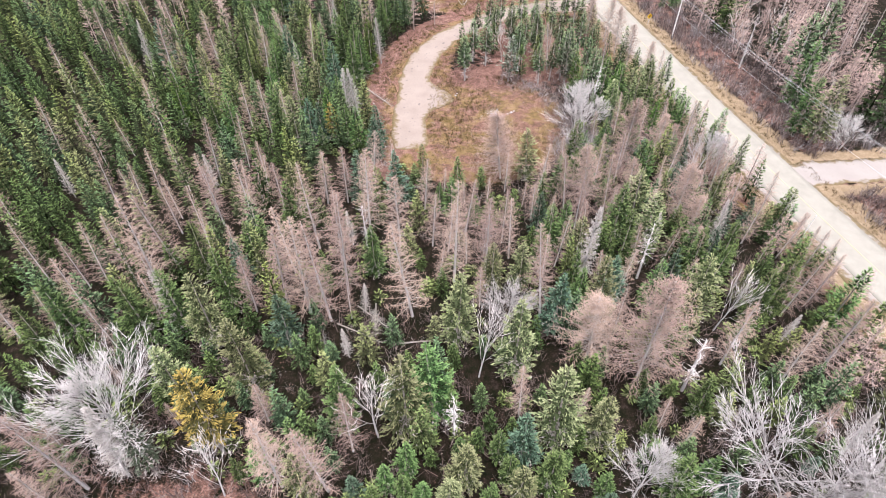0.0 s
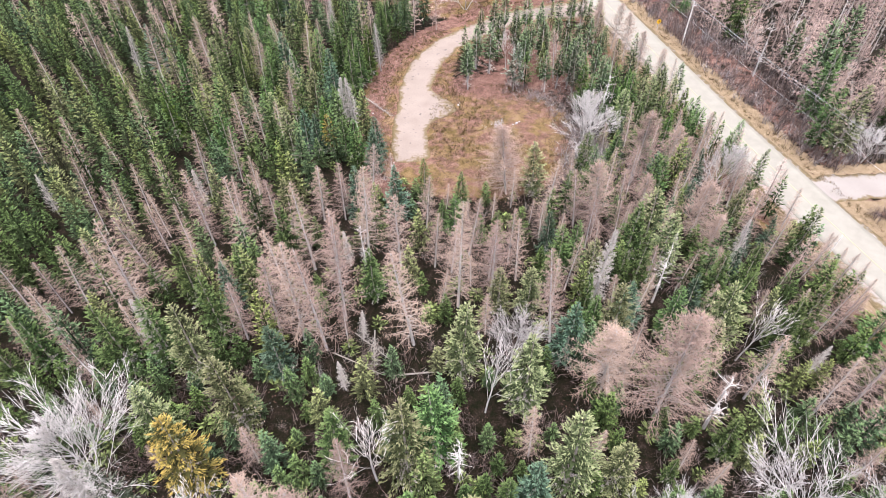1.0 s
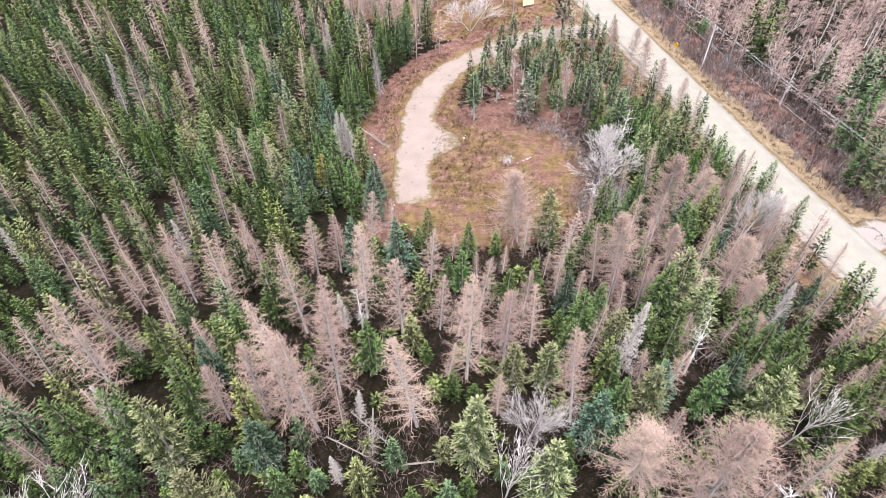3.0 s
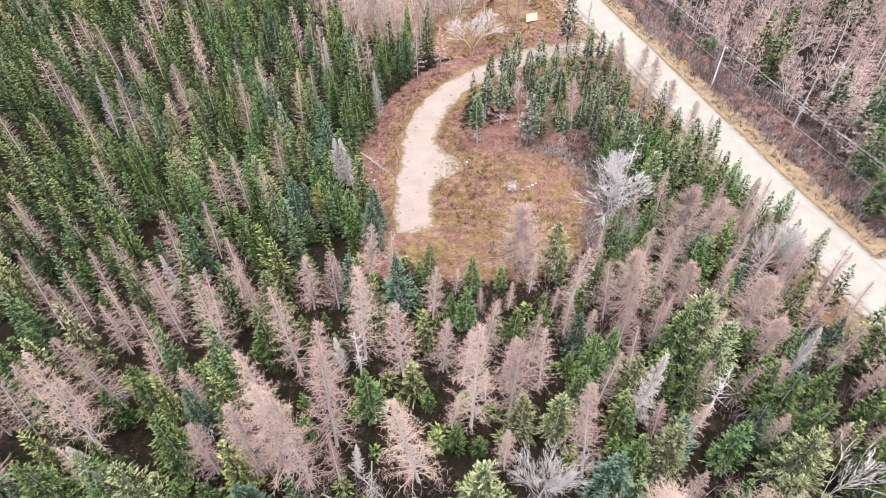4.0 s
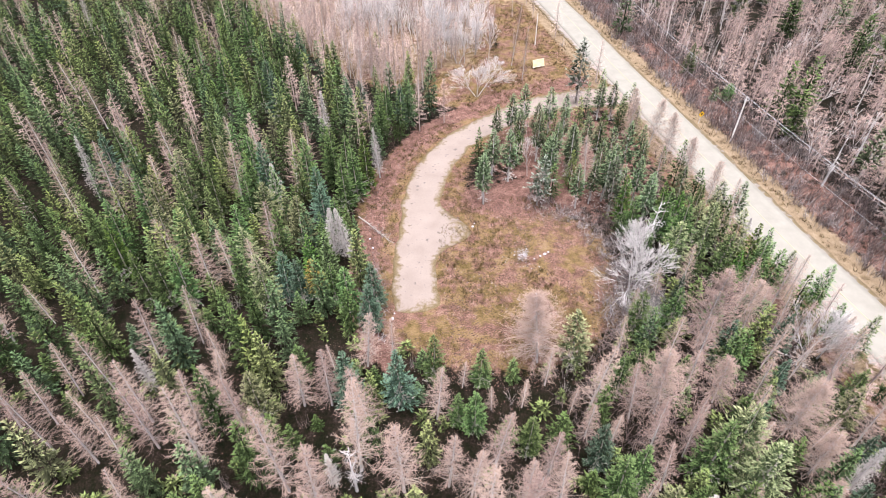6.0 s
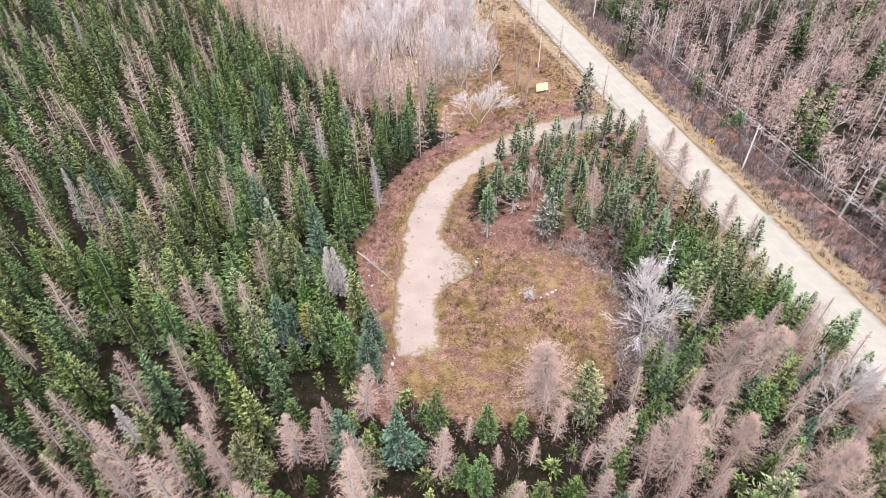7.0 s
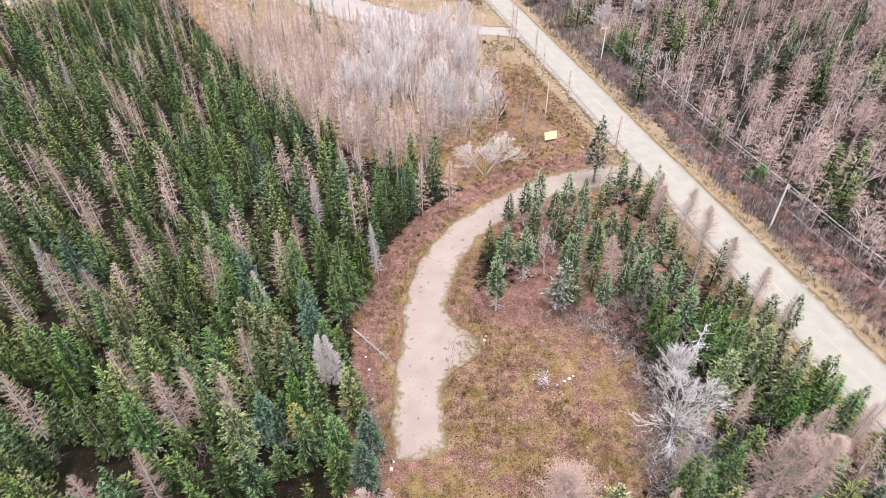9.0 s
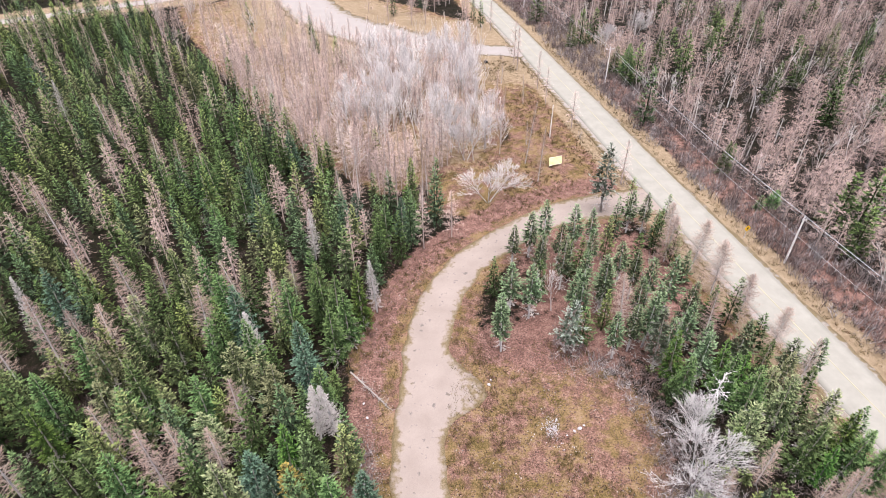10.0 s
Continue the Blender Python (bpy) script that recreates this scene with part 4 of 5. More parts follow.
extra = np.column_stack([fill.uniform(-75, 60, 2400), fill.uniform(14, 108, 2400)])
extra = extra[(np.abs(extra[:, 0]) < 50 + 0.49 * (extra[:, 1] - 21)) & (open_room(extra) > 0.6) & (np.interp(extra[:, 1], ROAD[:, 1], ROAD[:, 0]) > extra[:, 0] + 5)]
extra = extra[(extra[:, 1] < 45) | (fill.uniform(size=len(extra)) < 0.22)]
extra = extra[np.all([np.hypot(extra[:, 0] - x, extra[:, 1] - y) > r * 0.9 for x, y, r in GLADES], axis=0)]
taken, small = np.vstack([heroes, C]), []
for q in extra:
    if np.min(np.hypot(taken[:, 0] - q[0], taken[:, 1] - q[1])) > 1.9 and np.min(np.hypot(heroes[:, 0] - q[0], heroes[:, 1] - q[1]) - 2 * BROAD) > 0:
        taken = np.vstack([taken, q])
        small.append(q)
road_side = np.interp(C[:, 1], ROAD[::1, 1], ROAD[:, 0])
spruce_rows, larch_rows, hard_rows, snag_rows, thicket_rows = [], [], [], [], []
for (x, y), gap, rx in zip(C, room, road_side):
    u = fill.uniform()
    birch = (x + 9) ** 2 / 23 ** 2 + (y - 205) ** 2 / 34 ** 2 < 0.75 + 0.5 * u
    west_edge = -20 - 0.78 * (y - 155)
    if x > rx:
        if gap < 9 and u < 0.88:
            continue
        dense = 0.5 + 0.5 * math.sin(x * 0.11 + 1.0) * math.sin(y * 0.085 + x * 0.03)
        rough = max(0.0, math.sin(x * 0.07 + 0.4) * math.sin(y * 0.06 - x * 0.02 + 2.0)) ** 0.5
        pick = "thicket" if u < 0.56 else "larch" if u < 0.66 else "snag" if u < 0.66 + 0.26 * rough else "hardwood" if u < 0.84 else "spruce" if u < 0.82 + 0.24 * dense ** 2 else ""
        h = fill.uniform(10, 15) if pick == "spruce" else fill.uniform(5.5, 9.5)
    elif birch:
        pick = "larch" if u < 0.15 else "hardwood" if u < 0.60 else ""
        h = fill.uniform(10, 15) if pick == "hardwood" else fill.uniform(8, 11)
    elif y > 152 and x > west_edge:
        k = 0.5 if y > 225 else 1.0
        pick = "larch" if u < 0.55 * k else "thicket" if u < 0.80 * k else "hardwood" if u < 0.92 * k else "spruce" if u < 0.96 * k else ""
        h = fill.uniform(9, 13)
    elif 2 < x and 108 < y < 152:
        pick = "spruce" if u < 0.42 else "larch" if u < 0.54 else ""
        h = fill.uniform(7, 10)
    elif x > 20 and y < 108:
        pick = "spruce" if u < 0.52 else "larch" if u < 0.80 else ""
        h = fill.uniform(6, 11)
    elif y < 42:
        pick = "spruce" if u < 0.50 else "larch" if u < 0.68 else ""
        h = fill.uniform(5, 10)
    elif x > -18 and y < 84:
        pick = "spruce" if u < 0.44 else "larch" if u < 0.66 else ""
        h = fill.uniform(5, 11)
    else:
        pick = "spruce" if u < 0.76 else "larch" if u < 0.93 else ""
        h = fill.uniform(8.0, 14.0)
    if pick == "spruce":
        spruce_rows.append((x, y, h / 11, (h / 11) ** 0.55 * fill.uniform(0.80, 1.06) * (1.45 if x > rx else 1.0), fill.uniform(0, 0.45) if x > rx else fill.uniform()))
    elif pick == "larch":
        larch_rows.append((x, y, h / 11, (h / 11) ** 0.6 * fill.uniform(0.9, 1.4) if x > rx else (h / 11) ** 0.6 * fill.uniform(0.75, 1.1), fill.uniform(0.0, 0.5) if x > rx else fill.uniform(0.2, 0.7)))
    elif pick == "thicket":
        thicket_rows.append((x, y, h / 8, fill.uniform(0.8, 1.3), fill.uniform(0.0, 0.5) if x > rx else fill.uniform(0.45, 0.8)))
    elif pick == "snag":
        snag_rows.append((x, y, fill.uniform(0.7, 1.25), fill.uniform(0.8, 1.2), fill.uniform(0.85, 1.0)))
    elif pick == "hardwood":
        hard_rows.append((x, y, h / 10, fill.uniform(0.7, 1.1), fill.uniform(0.8, 1.0)))
for x, y in small:
    h = fill.uniform(3.5, 7)
    spruce_rows.append((x, y, h / 11, (h / 11) ** 0.6 * fill.uniform(0.8, 1.1), fill.uniform(0, 0.55)))
for _ in range(480):
    q = np.array((fill.uniform(-75, 6), fill.uniform(152, 238)))
    if reach(q[None], MEADOW)[0] > 0 and open_room(q[None])[0] > 2.0:
        larch_rows.append((q[0], q[1], fill.uniform(0.75, 1.15), fill.uniform(0.75, 1.15), fill.uniform(0.45, 0.78)))
near_spruce = sorted((r for r in spruce_rows if r[1] < 100 and r[0] < 45), key=lambda r: r[1])[:84]
near_larch = sorted((r for r in larch_rows if r[1] < 128 and r[0] < 45), key=lambda r: r[1])[:120]
for x, y, k, g, tint in near_spruce:
    plant("B" if tint < 0.2 else "S" if tint < 0.62 else "V" if tint < 0.8 else "Y", [(x, y, 11 * k)])
for x, y, k, g, tint in near_larch:
    plant("D" if tint > 0.64 else "L", [(x, y, 11 * k)], 0.85)
spruce_rows = [r for r in spruce_rows if r not in near_spruce]
larch_rows = [r for r in larch_rows if r not in near_larch]
taken = np.array(PLANTED)
for _ in range(420):
    q = np.array((fill.uniform(10, 56), fill.uniform(50, 92)))
    if open_room(q[None])[0] > 0.8 and np.interp(q[1], ROAD[:, 1], ROAD[:, 0]) > q[0] + 6 and np.min(np.hypot(taken[:, 0] - q[0], taken[:, 1] - q[1])) > 2.5:
        taken = np.vstack([taken, q])
        u = fill.uniform()
        plant("L" if u < 0.5 else "K" if u < 0.62 else "S" if u < 0.85 else "B", [(q[0], q[1], fill.uniform(6, 10))], 0.9)
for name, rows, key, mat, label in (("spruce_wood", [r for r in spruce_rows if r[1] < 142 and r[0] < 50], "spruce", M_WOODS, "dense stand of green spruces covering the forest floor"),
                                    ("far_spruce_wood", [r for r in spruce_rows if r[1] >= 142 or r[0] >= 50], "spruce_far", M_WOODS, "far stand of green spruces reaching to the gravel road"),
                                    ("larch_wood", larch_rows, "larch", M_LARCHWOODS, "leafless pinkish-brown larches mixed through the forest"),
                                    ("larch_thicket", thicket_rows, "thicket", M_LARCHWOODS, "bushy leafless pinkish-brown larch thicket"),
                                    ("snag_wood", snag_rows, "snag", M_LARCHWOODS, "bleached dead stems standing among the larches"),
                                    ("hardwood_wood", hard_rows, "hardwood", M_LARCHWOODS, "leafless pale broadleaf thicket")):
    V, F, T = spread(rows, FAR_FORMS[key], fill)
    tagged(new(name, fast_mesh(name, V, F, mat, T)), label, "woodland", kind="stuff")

# ---- undergrowth ----
def shrub_form(r, h=2.0, stems=12, w=0.037):
    t = Tris()
    for _ in range(stems):
        a, o = r.uniform(0, 6.283), r.uniform(0.2, 1.0)
        b = np.array((r.normal() * 0.35, r.normal() * 0.35, -0.1))
        e = b + np.array((math.cos(a) * o, math.sin(a) * o, h * r.uniform(0.6, 1.1)))
        s = np.cross(e - b, r.normal(size=3))
        s *= w / np.linalg.norm(s)
        t.tri(b - s, b + s, e)
        for _ in range(2):
            m = b + (e - b) * r.uniform(0.4, 0.95)
            d = r.normal(size=3) * 0.35 + np.array((0, 0, 0.25))
            t.tri(m - s * 0.8, m + s * 0.8, m + d)
    return t.arrays()


under = np.random.RandomState(31)
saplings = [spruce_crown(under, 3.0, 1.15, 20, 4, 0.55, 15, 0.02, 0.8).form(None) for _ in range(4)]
cand = np.column_stack([under.uniform(-60, 62, 420), under.uniform(16, 110, 420)])
keep = (open_room(cand) > 0.6) & (np.abs(cand[:, 0]) < 50 + 0.49 * (cand[:, 1] - 21)) & (np.interp(cand[:, 1], ROAD[:, 1], ROAD[:, 0]) > cand[:, 0])
keep &= np.all([np.hypot(cand[:, 0] - x, cand[:, 1] - y) > r * 0.8 for x, y, r in GLADES], axis=0)
rows = [(x, y, under.uniform(0.35, 0.9), under.uniform(0.6, 1.2), under.uniform(0, 0.3)) for x, y in cand[keep]]
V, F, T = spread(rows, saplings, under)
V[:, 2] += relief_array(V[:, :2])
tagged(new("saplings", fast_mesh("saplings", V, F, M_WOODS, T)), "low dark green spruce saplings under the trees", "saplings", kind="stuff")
shrubs = [shrub_form(under) for _ in range(6)]
cand = np.column_stack([under.uniform(-60, 150, 16000), under.uniform(14, 330, 16000)])
gap = open_room(cand)
east = cand[:, 0] > np.interp(cand[:, 1], ROAD[:, 1], ROAD[:, 0])
keep = (gap > 0.3) & ((east & (gap < 16)) | (east & (under.uniform(size=len(cand)) < 0.35)) | (~east & (under.uniform(size=len(cand)) < 0.10) & (cand[:, 1] < 240)))
keep &= np.abs(cand[:, 0]) < 50 + 0.49 * (cand[:, 1] - 21)
rows = [(x, y, under.uniform(0.6, 1.5), under.uniform(0.8, 1.6), under.uniform()) for x, y in cand[keep][:2600]]
cand = np.column_stack([under.uniform(-55, 56, 2600), under.uniform(15, 108, 2600)])
cand = cand[(open_room(cand) > 0.4) & (np.interp(cand[:, 1], ROAD[:, 1], ROAD[:, 0]) > cand[:, 0] + 5) & ((cand[:, 0] > 12) | (cand[:, 1] < 50))][:1100]
rows += [(x, y, under.uniform(0.5, 1.3), under.uniform(0.9, 1.8), under.uniform(0.0, 0.6)) for x, y in cand]
strip = smooth_line(ROAD, 0.5)
for _ in range(3600):
    q = strip[under.randint(len(strip))]
    e = under.uniform(7.2, 19) if under.uniform() < 0.8 else under.uniform(19, 30)
    x, y = q[0] + e * 0.98, q[1] + e * 0.2
    if 20 < y < 330 and to_line((x, y), SIDE_ROAD)[0] > 5 and abs(x) < 50 + 0.49 * (y - 21):
        rows.append((x, y, under.uniform(0.7, 1.6), under.uniform(0.8, 1.6), under.uniform()))
edge = np.vstack([np.linspace((22, 84), (25.5, 95), 60), np.linspace((25.5, 95), (22, 106), 60), np.linspace((22, 106), (14, 113), 40), np.linspace((-12, 84), (-14, 96), 40)])
rows += [(27 + 2.2 * under.normal(), 87.5 + 2.4 * under.normal(), under.uniform(0.7, 1.3), under.uniform(0.9, 1.7), under.uniform(0.85, 1.0)) for _ in range(130)]
for x, y in edge:
    rows.append((x + under.normal() * 1.3, y + under.normal() * 1.3, under.uniform(0.25, 0.7), under.uniform(0.7, 1.4), under.uniform(0.2, 1)))
V, F, T = spread(rows, shrubs, under)
tagged(new("shrubs", fast_mesh("shrubs", V, F, M_SHRUB, T)), "leafless purplish-brown alder scrub beside the road", "shrubs", kind="stuff")


def tuft_form(r, n=9, h=0.42):
    t = Tris()
    for _ in range(n):
        a = r.uniform(0, 6.283)
        b = np.array((r.normal() * 0.18, r.normal() * 0.18, -0.03))
        s = np.array((math.cos(a), math.sin(a), 0)) * 0.035
        t.tri(b - s, b + s, b + np.array((r.normal() * 0.2, r.normal() * 0.2, h * r.uniform(0.5, 1.2))))
    return t.arrays()


tufts = [tuft_form(under) for _ in range(6)]
cand = np.column_stack([under.uniform(-20, 75, 34000), under.uniform(60, 250, 34000)])
inn, rd, td = np.maximum(reach(cand, CLEARING), reach(cand, ROADSIDE)), to_line(cand, ROAD), to_line(cand, TRACK)
keep = (td > 3.6) & (rd > 5.4) & ((inn > -1) | (rd < 7.2))
rows = [(x, y, under.uniform(0.5, 1.5), under.uniform(0.7, 1.6), under.uniform()) for x, y in cand[keep]]
V, F, T = spread(rows, tufts, under)
tagged(new("dry_grass", fast_mesh("dry_grass", V, F, M_BLADES, T)), "straw and rust coloured dry grass in the clearing", "grass", kind="stuff")


def leaf_form(r, n=5):
    t = Tris()
    for _ in range(n):
        b = np.array((r.normal() * 0.5, r.normal() * 0.5, 0.03))
        a = r.uniform(0, 6.283)
        d, s = np.array((math.cos(a), math.sin(a), r.uniform(-0.1, 0.5))) * 0.11, np.array((-math.sin(a), math.cos(a), r.uniform(-0.3, 0.3))) * 0.06
        t.tri(b - s, b + s, b + d), t.tri(b + s, b - s, b - d)
    return t.arrays()


leaves = [leaf_form(under) for _ in range(6)]
cand = np.column_stack([under.uniform(-45, 40, 16000), under.uniform(16, 175, 16000)])
td = to_line(cand, TRACK)
keep = (td > 3.7) & (to_line(cand, ROAD) > 6) & ((reach(cand, CLEARING) > -3) | (np.hypot(cand[:, 0] + 30, cand[:, 1] - 23) < 12) | (under.uniform(size=len(cand)) < 0.12))
rows = [(x, y, 1.0, under.uniform(0.7, 1.6), under.uniform()) for x, y in cand[keep]]
for cx_, cy_, sx_, sy_, n_ in ((22.8, 88.0, 1.7, 3.2, 420), (-12.8, 92.5, 1.0, 3.4, 300), (20.5, 109.0, 4.0, 1.2, 160)):
    rows += [(cx_ + sx_ * under.normal(), cy_ + sy_ * under.normal(), 1.0, under.uniform(0.5, 1.2), under.uniform(0.93, 1.0)) for _ in range(n_)]
V, F, T = spread(rows, leaves, under)
V[:, 2] += relief_array(V[:, :2])
tagged(new("leaf_litter", fast_mesh("leaf_litter", V, F, M_LEAVES, T)), "fallen reddish and whitened leaves on the ground", "leaves", kind="stuff")

# ---- birch stand by the yard ----
stand = np.random.RandomState(41)
for k in (2, 3):
    plant("R", [(stand.uniform(-25, 9), stand.uniform(177, 230), stand.uniform(10.5, 15)) for _ in range(40)], 0.85, "birch stand by the yard", shape=k)

plant("L", [(15.2, 167.8, 15.5), (17.0, 160.3, 13.5), (12.0, 190.0, 9.0), (16.5, 176.0, 6.0), (18.5, 200.0, 8.0), (14.0, 214.0, 8.0), (-7.0, 146.5, 12.5)], 0.55, "thin larches in the roadside grass")
plant("R", [(10.0, 172.0, 11.0), (6.5, 175.0, 11.0), (4.0, 170.0, 10.0), (8.0, 180.0, 12.0)], 0.8, "birch stand by the yard")

plant("K", [(38.6, 130.4, 10.5), (40.0, 124.6, 11), (41.2, 117.8, 10), (36.8, 137.6, 9), (35.0, 133.0, 9.5), (43.6, 112.0, 9)], 0.75, "thin larches beside the road")
plant("S", [(60.6, 148.7, 4.4), (59.8, 166.6, 4.6), (61.8, 150.0, 3.6), (47.0, 219.5, 8.5), (49.5, 216.0, 9.5), (51.5, 222.0, 8.0)], 1.5, "small spruces in the roadside scrub")

# ---- poles, wires and signs ----
def box_bm(sx, sy, sz, m=Matrix(), bevel=0.01):
    bm = bmesh.new()
    bmesh.ops.create_cube(bm, size=1.0, matrix=m @ Matrix.Diagonal((sx, sy, sz, 1)))
    if bevel:
        bmesh.ops.bevel(bm, geom=bm.edges[:], offset=bevel, segments=1, affect="EDGES")
    return bm


def tube_bm(points, radii, sides=10):
    t = Tris()
    t.tube(points, radii, sides)
    bm = bmesh.new()
    vs = [bm.verts.new(v) for v in t.v]
    for f in t.f:
        bm.faces.new([vs[i] for i in f])
    bm.faces.new(vs[-sides:])
    bm.normal_update()
    return bm


def turned(x, y, heading):
    return pose(x, y, 0, 0, 0, heading)


def utility_pole(x, y, h, heading, crossarm):
    pole = new("utility_pole")
    pole.matrix_world = turned(x, y, heading)
    tagged(pole, "weathered grey wooden utility pole among roadside scrub", "utility pole", "poles along the road")
    part("shaft", tube_bm([(0, 0, -0.5), (0, 0, h * 0.5), (0, 0, h)], [0.17, 0.145, 0.115], 12), M_POLE, pole)
    arms = [(2.4, h - 0.45)] if crossarm else [(0.9, h - 0.75)]
    for w, z in arms:
        arm = part("crossarm", box_bm(w, 0.11, 0.13, pose(0 if crossarm else 0.35, 0.17, z)), M_POLE, pole)
        for ox in ((-1.05, 0.0, 1.05) if crossarm else (-0.05, 0.72)):
            part("insulator", tube_bm([(ox, 0.17, z + 0.06), (ox, 0.17, z + 0.14), (ox, 0.17, z + 0.30)], [0.05, 0.09, 0.05], 8), M_CERAMIC, arm, "white porcelain insulator")
    part("insulator", tube_bm([(0, 0, h - 0.02), (0, 0, h + 0.1), (0, 0, h + 0.25)], [0.05, 0.08, 0.05], 8), M_CERAMIC, pole, "white porcelain insulator")
    part("bracket", box_bm(0.16, 0.42, 0.08, pose(0, 0.1, h * 0.62)), M_STEEL, pole, "galvanised cable bracket")
    return pole


POLES = [(75.5, 54.0, 9.6), (55.5, 132.2, 9.5), (43.0, 212.3, 10.4), (29.5, 292.0, 10.0), (14.0, 372.0, 10.0)]
for i, (x, y, h) in enumerate(POLES):
    utility_pole(x, y, h, 10, i == 2)


def wire(side, drop, radius, label):
    """One wire slung from pole to pole."""
    pts, ca, sa = [], math.cos(radians(10)), math.sin(radians(10))
    for (x0, y0, h0), (x1, y1, h1) in zip(POLES[:-1], POLES[1:]):
        for k in range(13):
            u = k / 12
            if pts and k == 0:
                continue
            pts.append((x0 + (x1 - x0) * u + side * ca, y0 + (y1 - y0) * u + side * sa + 0.17, (h0 - drop) * (1 - u) + (h1 - drop) * u - 1.1 * 4 * u * (1 - u)))
    cu = bpy.data.curves.new("overhead_wire", "CURVE")
    cu.dimensions, cu.bevel_depth, cu.bevel_resolution = "3D", radius, 1
    sp = cu.splines.new("POLY")
    sp.points.add(len(pts) - 1)
    for p, q in zip(sp.points, pts):
        p.co = (*q, 1)
    cu.materials.append(M_WIRE)
    return tagged(new("overhead_wire", cu), label, "wire", "wires between the poles")


wire(0.0, -0.25, 0.018, "thin bright overhead power wire")
wire(0.72, 0.38, 0.018, "thin bright overhead power wire")
wire(-0.05, 0.38, 0.015, "thin bright overhead power wire")
wire(0.0, 3.7, 0.016, "thin overhead telephone cable slung lower")


def warning_sign(x, y, heading):
    sign = new("warning_sign")
    sign.matrix_world = turned(x, y, heading)
    tagged(sign, "yellow diamond warning sign with a black symbol on a post", "road sign")
    part("post", tube_bm([(0, 0, -0.3), (0, 0, 1.2), (0, 0, 2.5)], [0.05, 0.05, 0.05], 8), M_STEEL, sign, "thin grey post")
    plate = part("plate", box_bm(0.92, 0.03, 0.92, pose(0, -0.07, 2.15, 0, 45, 0), 0.008), M_YELLOW, sign)
    part("symbol", box_bm(0.34, 0.012, 0.40, pose(0, -0.095, 2.15, 0, 20, 0), 0.004), M_BLACK, plate, "black symbol")
    part("border", box_bm(0.16, 0.012, 0.16, pose(0.12, -0.096, 2.38, 0, 45, 0), 0.004), M_BLACK, plate, "black symbol")


warning_sign(51.6, 139.5, 12)


def board_sign(x, y, heading):
    """A big board on two posts, tipped back."""
    sign = new("roadside_board")
    sign.matrix_world = turned(x, y, heading)
    tagged(sign, "faded yellow rectangular board on short posts in dry grass", "sign board")
    board = part("board", box_bm(3.1, 0.06, 1.75, pose(0, 0, 1.35, -18, 0, 0), 0.012), M_BOARD, sign)
    for z, sx, sz in ((0.84, 3.16, 0.07), (-0.84, 3.16, 0.07)):
        part("frame_rail", box_bm(sx, 0.09, sz, pose(0, 0, 1.35, -18, 0, 0) @ pose(0, 0, z), 0.01), M_POLE, board, "pale wooden frame rail")
    for ox in (-1.25, 1.25):
        part("post", box_bm(0.1, 0.1, 1.9, pose(ox, 0.16, 0.75), 0.01), M_POLE, sign, "weathered wooden post")


board_sign(21.6, 166.6, 20)


def bare_post(x, y, h, r, lean, label):
    post = new("wooden_post")
    post.matrix_world = pose(x, y, 0, lean[0], lean[1], 0)
    tagged(post, label, "post")
    part("shaft", tube_bm([(0, 0, -0.4), (0, 0, h * 0.5), (0, 0, h)], [r, r * 0.85, r * 0.7], 10), M_POLE, post)


bare_post(22.6, 180.5, 8.1, 0.13, (0, 0), "tall bare grey pole in the roadside grass")
bare_post(55.0, 62.4, 5.4, 0.10, (-3, 6), "leaning bare grey pole beside the road")


# ---- stones ----
def stone(x, y, size, flat, seed, label="pale granite stone lying in the clearing", mat=None):
    r = np.random.RandomState(seed)
    bm = bmesh.new()
    bmesh.ops.create_icosphere(bm, subdivisions=2, radius=1.0)
    ax = r.normal(size=(5, 3))
    for v in bm.verts:
        k = 1.0
        for a in ax:
            k -= 0.28 * max(0.0, float(np.dot(a / np.linalg.norm(a), v.co)) - 0.55)
        v.co = Vector((v.co.x * size * k * r.uniform(0.95, 1.05), v.co.y * size * 0.75 * k, v.co.z * size * flat * k))
    ob = new("stone")
    ob.matrix_world = pose(x, y, relief(x, y) + size * flat * 0.35, r.uniform(-8, 8), r.uniform(-8, 8), r.uniform(0, 360))
    tagged(ob, label, "stone", "stones in the clearing")
    part("rock", bm, mat or M_ROCK, ob)


stones = np.random.RandomState(5)
for x, y, size in ((13.9, 99.4, 0.75), (13.2, 99.1, 0.5), (14.5, 99.8, 0.4), (11.3, 101.0, 0.35), (11.0, 99.8, 0.3), (12.2, 98.6, 0.35), (3.0, 107.0, 0.6), (3.3, 107.8, 0.35),
                   (-30.0, 27.5, 0.55), (-9.2, 86.8, 0.7), (-9.0, 87.8, 0.4), (-14.1, 95.6, 0.8), (-13.4, 94.9, 0.6), (-12.8, 93.7, 0.7), (-12.6, 92.6, 0.6), (-14.6, 96.5, 0.5),
                   (-13.9, 103.9, 0.45), (-13.2, 101.6, 0.5), (24.3, 102.0, 0.45), (22.4, 104.3, 0.4), (21.0, 85.6, 0.4), (22.6, 84.8, 0.45), (23.3, 86.9, 0.35), (8.9, 157.0, 0.5), (9.6, 155.5, 0.4)):
    stone(x, y, size * 0.45, 0.5, int(abs(x * 37 + y * 11)))
rubble = Tris()
rr = np.random.RandomState(8)
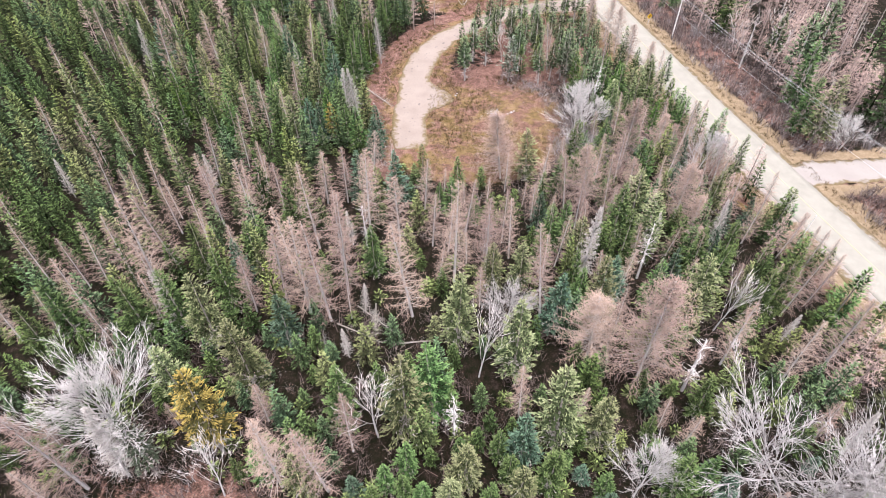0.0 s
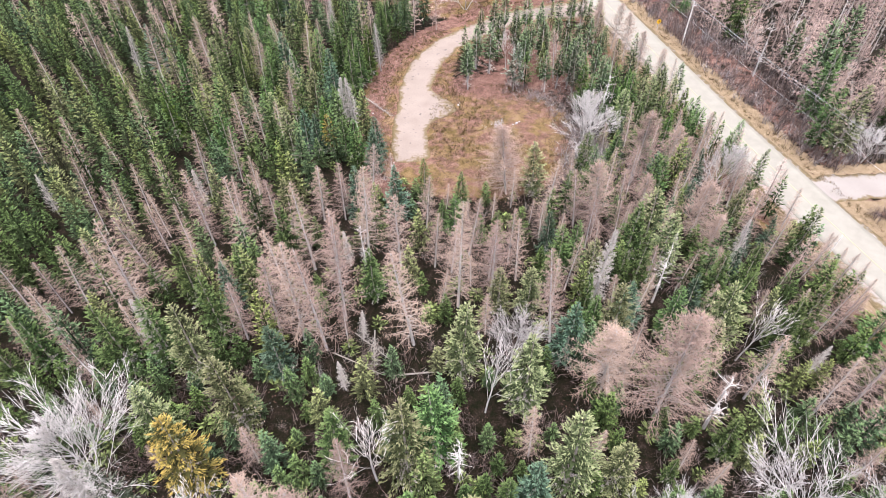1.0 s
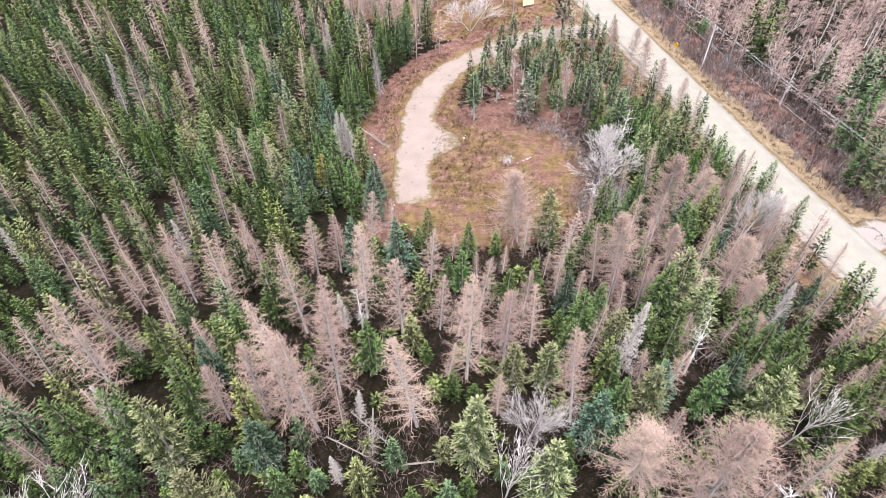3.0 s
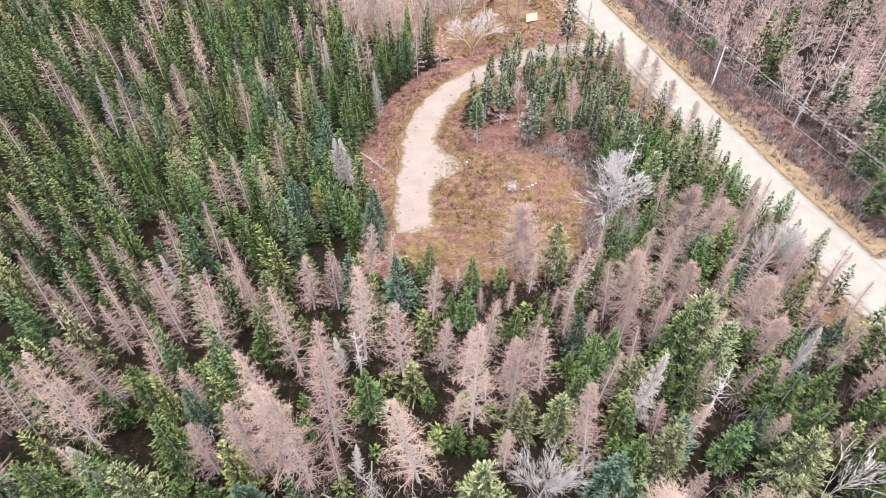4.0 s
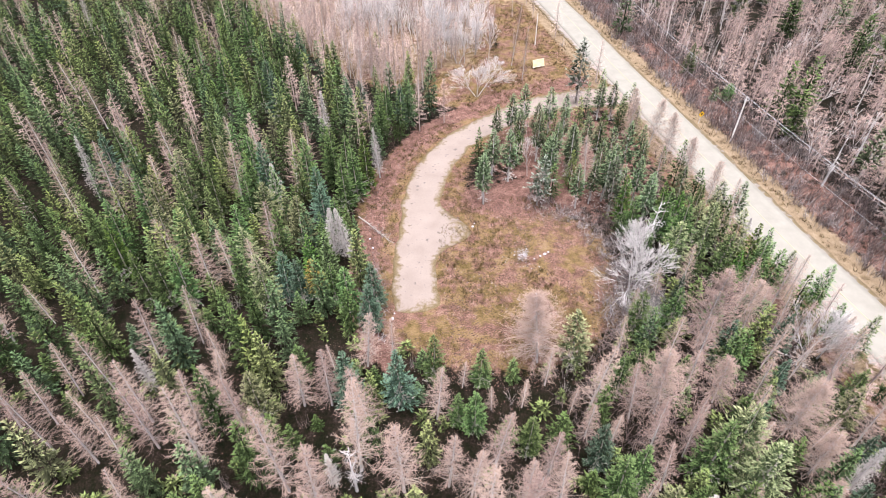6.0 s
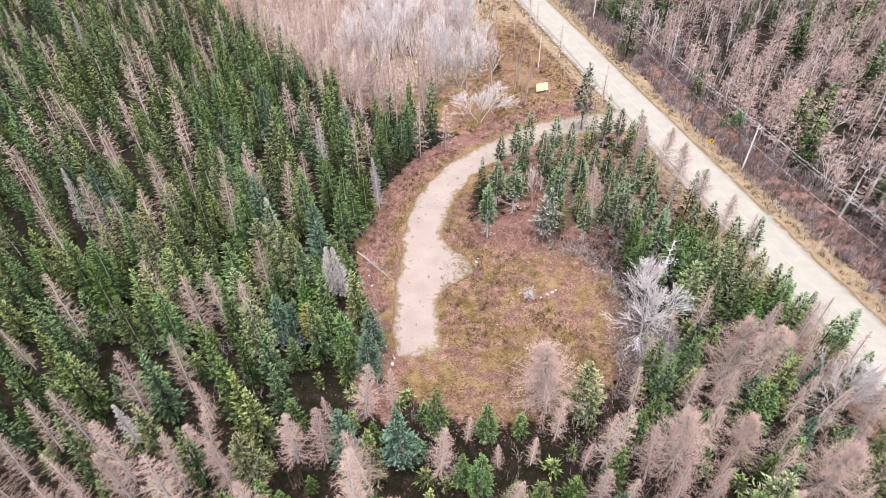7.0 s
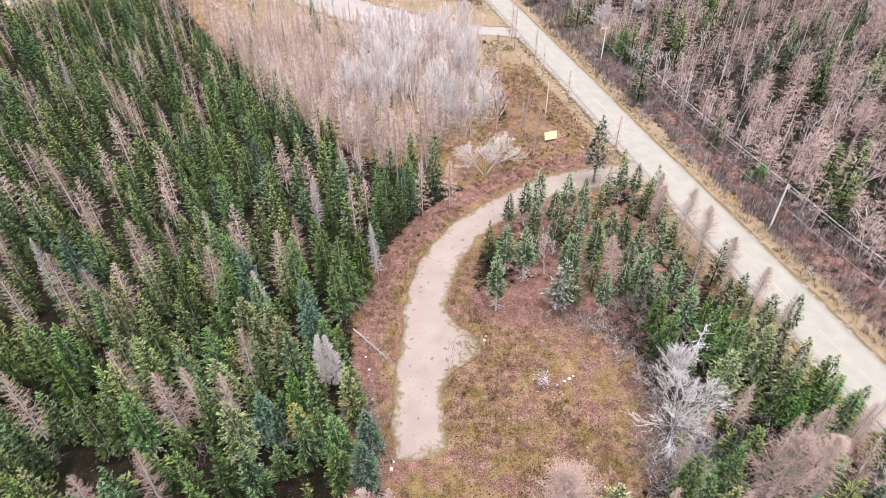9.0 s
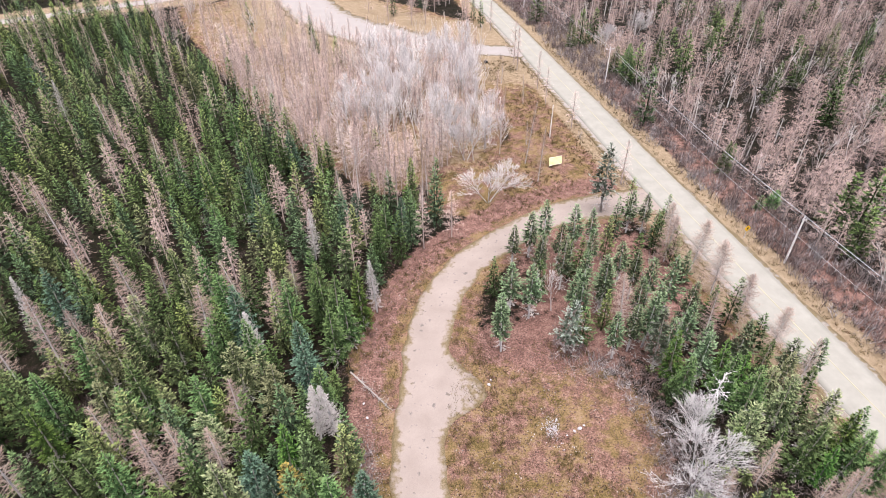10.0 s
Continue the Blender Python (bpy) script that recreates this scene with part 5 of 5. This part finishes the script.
for _ in range(2600):
    q, c = rr.normal(size=2) * (1.5, 1.0), rr.uniform(0.03, 0.13)
    x, y = 13.0 + q[0], 99.4 + q[1]
    a = rr.uniform(0, 6.28)
    base = [np.array((x + c * math.cos(a + k * 2.09), y + c * math.sin(a + k * 2.09), 0.0)) for k in range(3)]
    top = np.array((x, y, c * 0.9))
    for k in range(3):
        rubble.tri(base[k], base[(k + 1) % 3], top)
tagged(new("rubble", fast_mesh("rubble", *rubble.arrays(), M_ROCK)), "scattered pale stone rubble in dry grass", "rubble", kind="stuff")
stone(10.7, 231.4, 0.8, 0.8, 3, "small dark boulder at the edge of the gravel yard", M_BLACK)


# ---- fallen wood ----
def fallen_tree(a, b, r, limbs, seed, label):
    rr = np.random.RandomState(seed)
    a, b = np.array(a, float), np.array(b, float)
    L = float(np.linalg.norm(b - a))
    d = (b - a) / L
    tree = new("fallen_tree")
    tree.matrix_world = pose(0, 0, 0)
    tagged(tree, label, "fallen tree", "fallen trees on the forest floor")
    part("trunk", tube_bm([a, a + (b - a) * 0.5 + np.array((0, 0, 0.1)), b], [r, r * 0.75, r * 0.3], 8), M_BARK, tree)
    t = Tris()
    for _ in range(limbs):
        p = a + (b - a) * rr.uniform(0.15, 1.0)
        v = rr.normal(size=3) + d * 0.8
        v[2] = abs(v[2]) * 0.8
        v /= np.linalg.norm(v)
        q = p + v * rr.uniform(0.6, 1.5)
        s = np.cross(v, rr.normal(size=3))
        s *= 0.035 / np.linalg.norm(s)
        t.tri(p - s, p + s, q)
        for _ in range(3):
            m = p + (q - p) * rr.uniform(0.3, 0.9)
            t.tri(m - s * 0.6, m + s * 0.6, m + rr.normal(size=3) * 0.3)
    part("branch_spray", fast_mesh("branch_spray", *t.arrays(), M_GREYTWIG), None, tree, "bare grey branches")


fallen_tree((-16.1, 108.4, 1.2), (-10.4, 103.0, 0.15), 0.13, 60, 1, "dead grey tree fallen out of the forest edge")
fallen_tree((-7.2, 44.0, 0.3), (1.1, 44.7, 0.25), 0.14, 14, 2, "pale fallen trunk lying on dark litter")
fallen_tree((-14.5, 47.5, 0.3), (-8.0, 44.2, 0.3), 0.10, 40, 3, "pale fallen trunk lying on dark litter")
fallen_tree((-12.0, 50.5, 0.4), (-7.0, 46.0, 0.6), 0.10, 60, 4, "tangled grey windfall in a forest gap")
fallen_tree((-9.5, 51.0, 0.3), (-9.0, 45.0, 0.9), 0.09, 60, 5, "tangled grey windfall in a forest gap")
fallen_tree((-18.5, 92.0, 0.5), (-14.0, 95.0, 0.3), 0.10, 45, 6, "dead grey tree fallen at the forest edge")
fallen_tree((83.0, 118.0, 0.4), (92.0, 121.0, 1.5), 0.12, 60, 7, "bleached windfall among the larches")
fallen_tree((80.0, 104.0, 0.4), (84.0, 112.0, 1.8), 0.12, 60, 8, "bleached windfall among the larches")
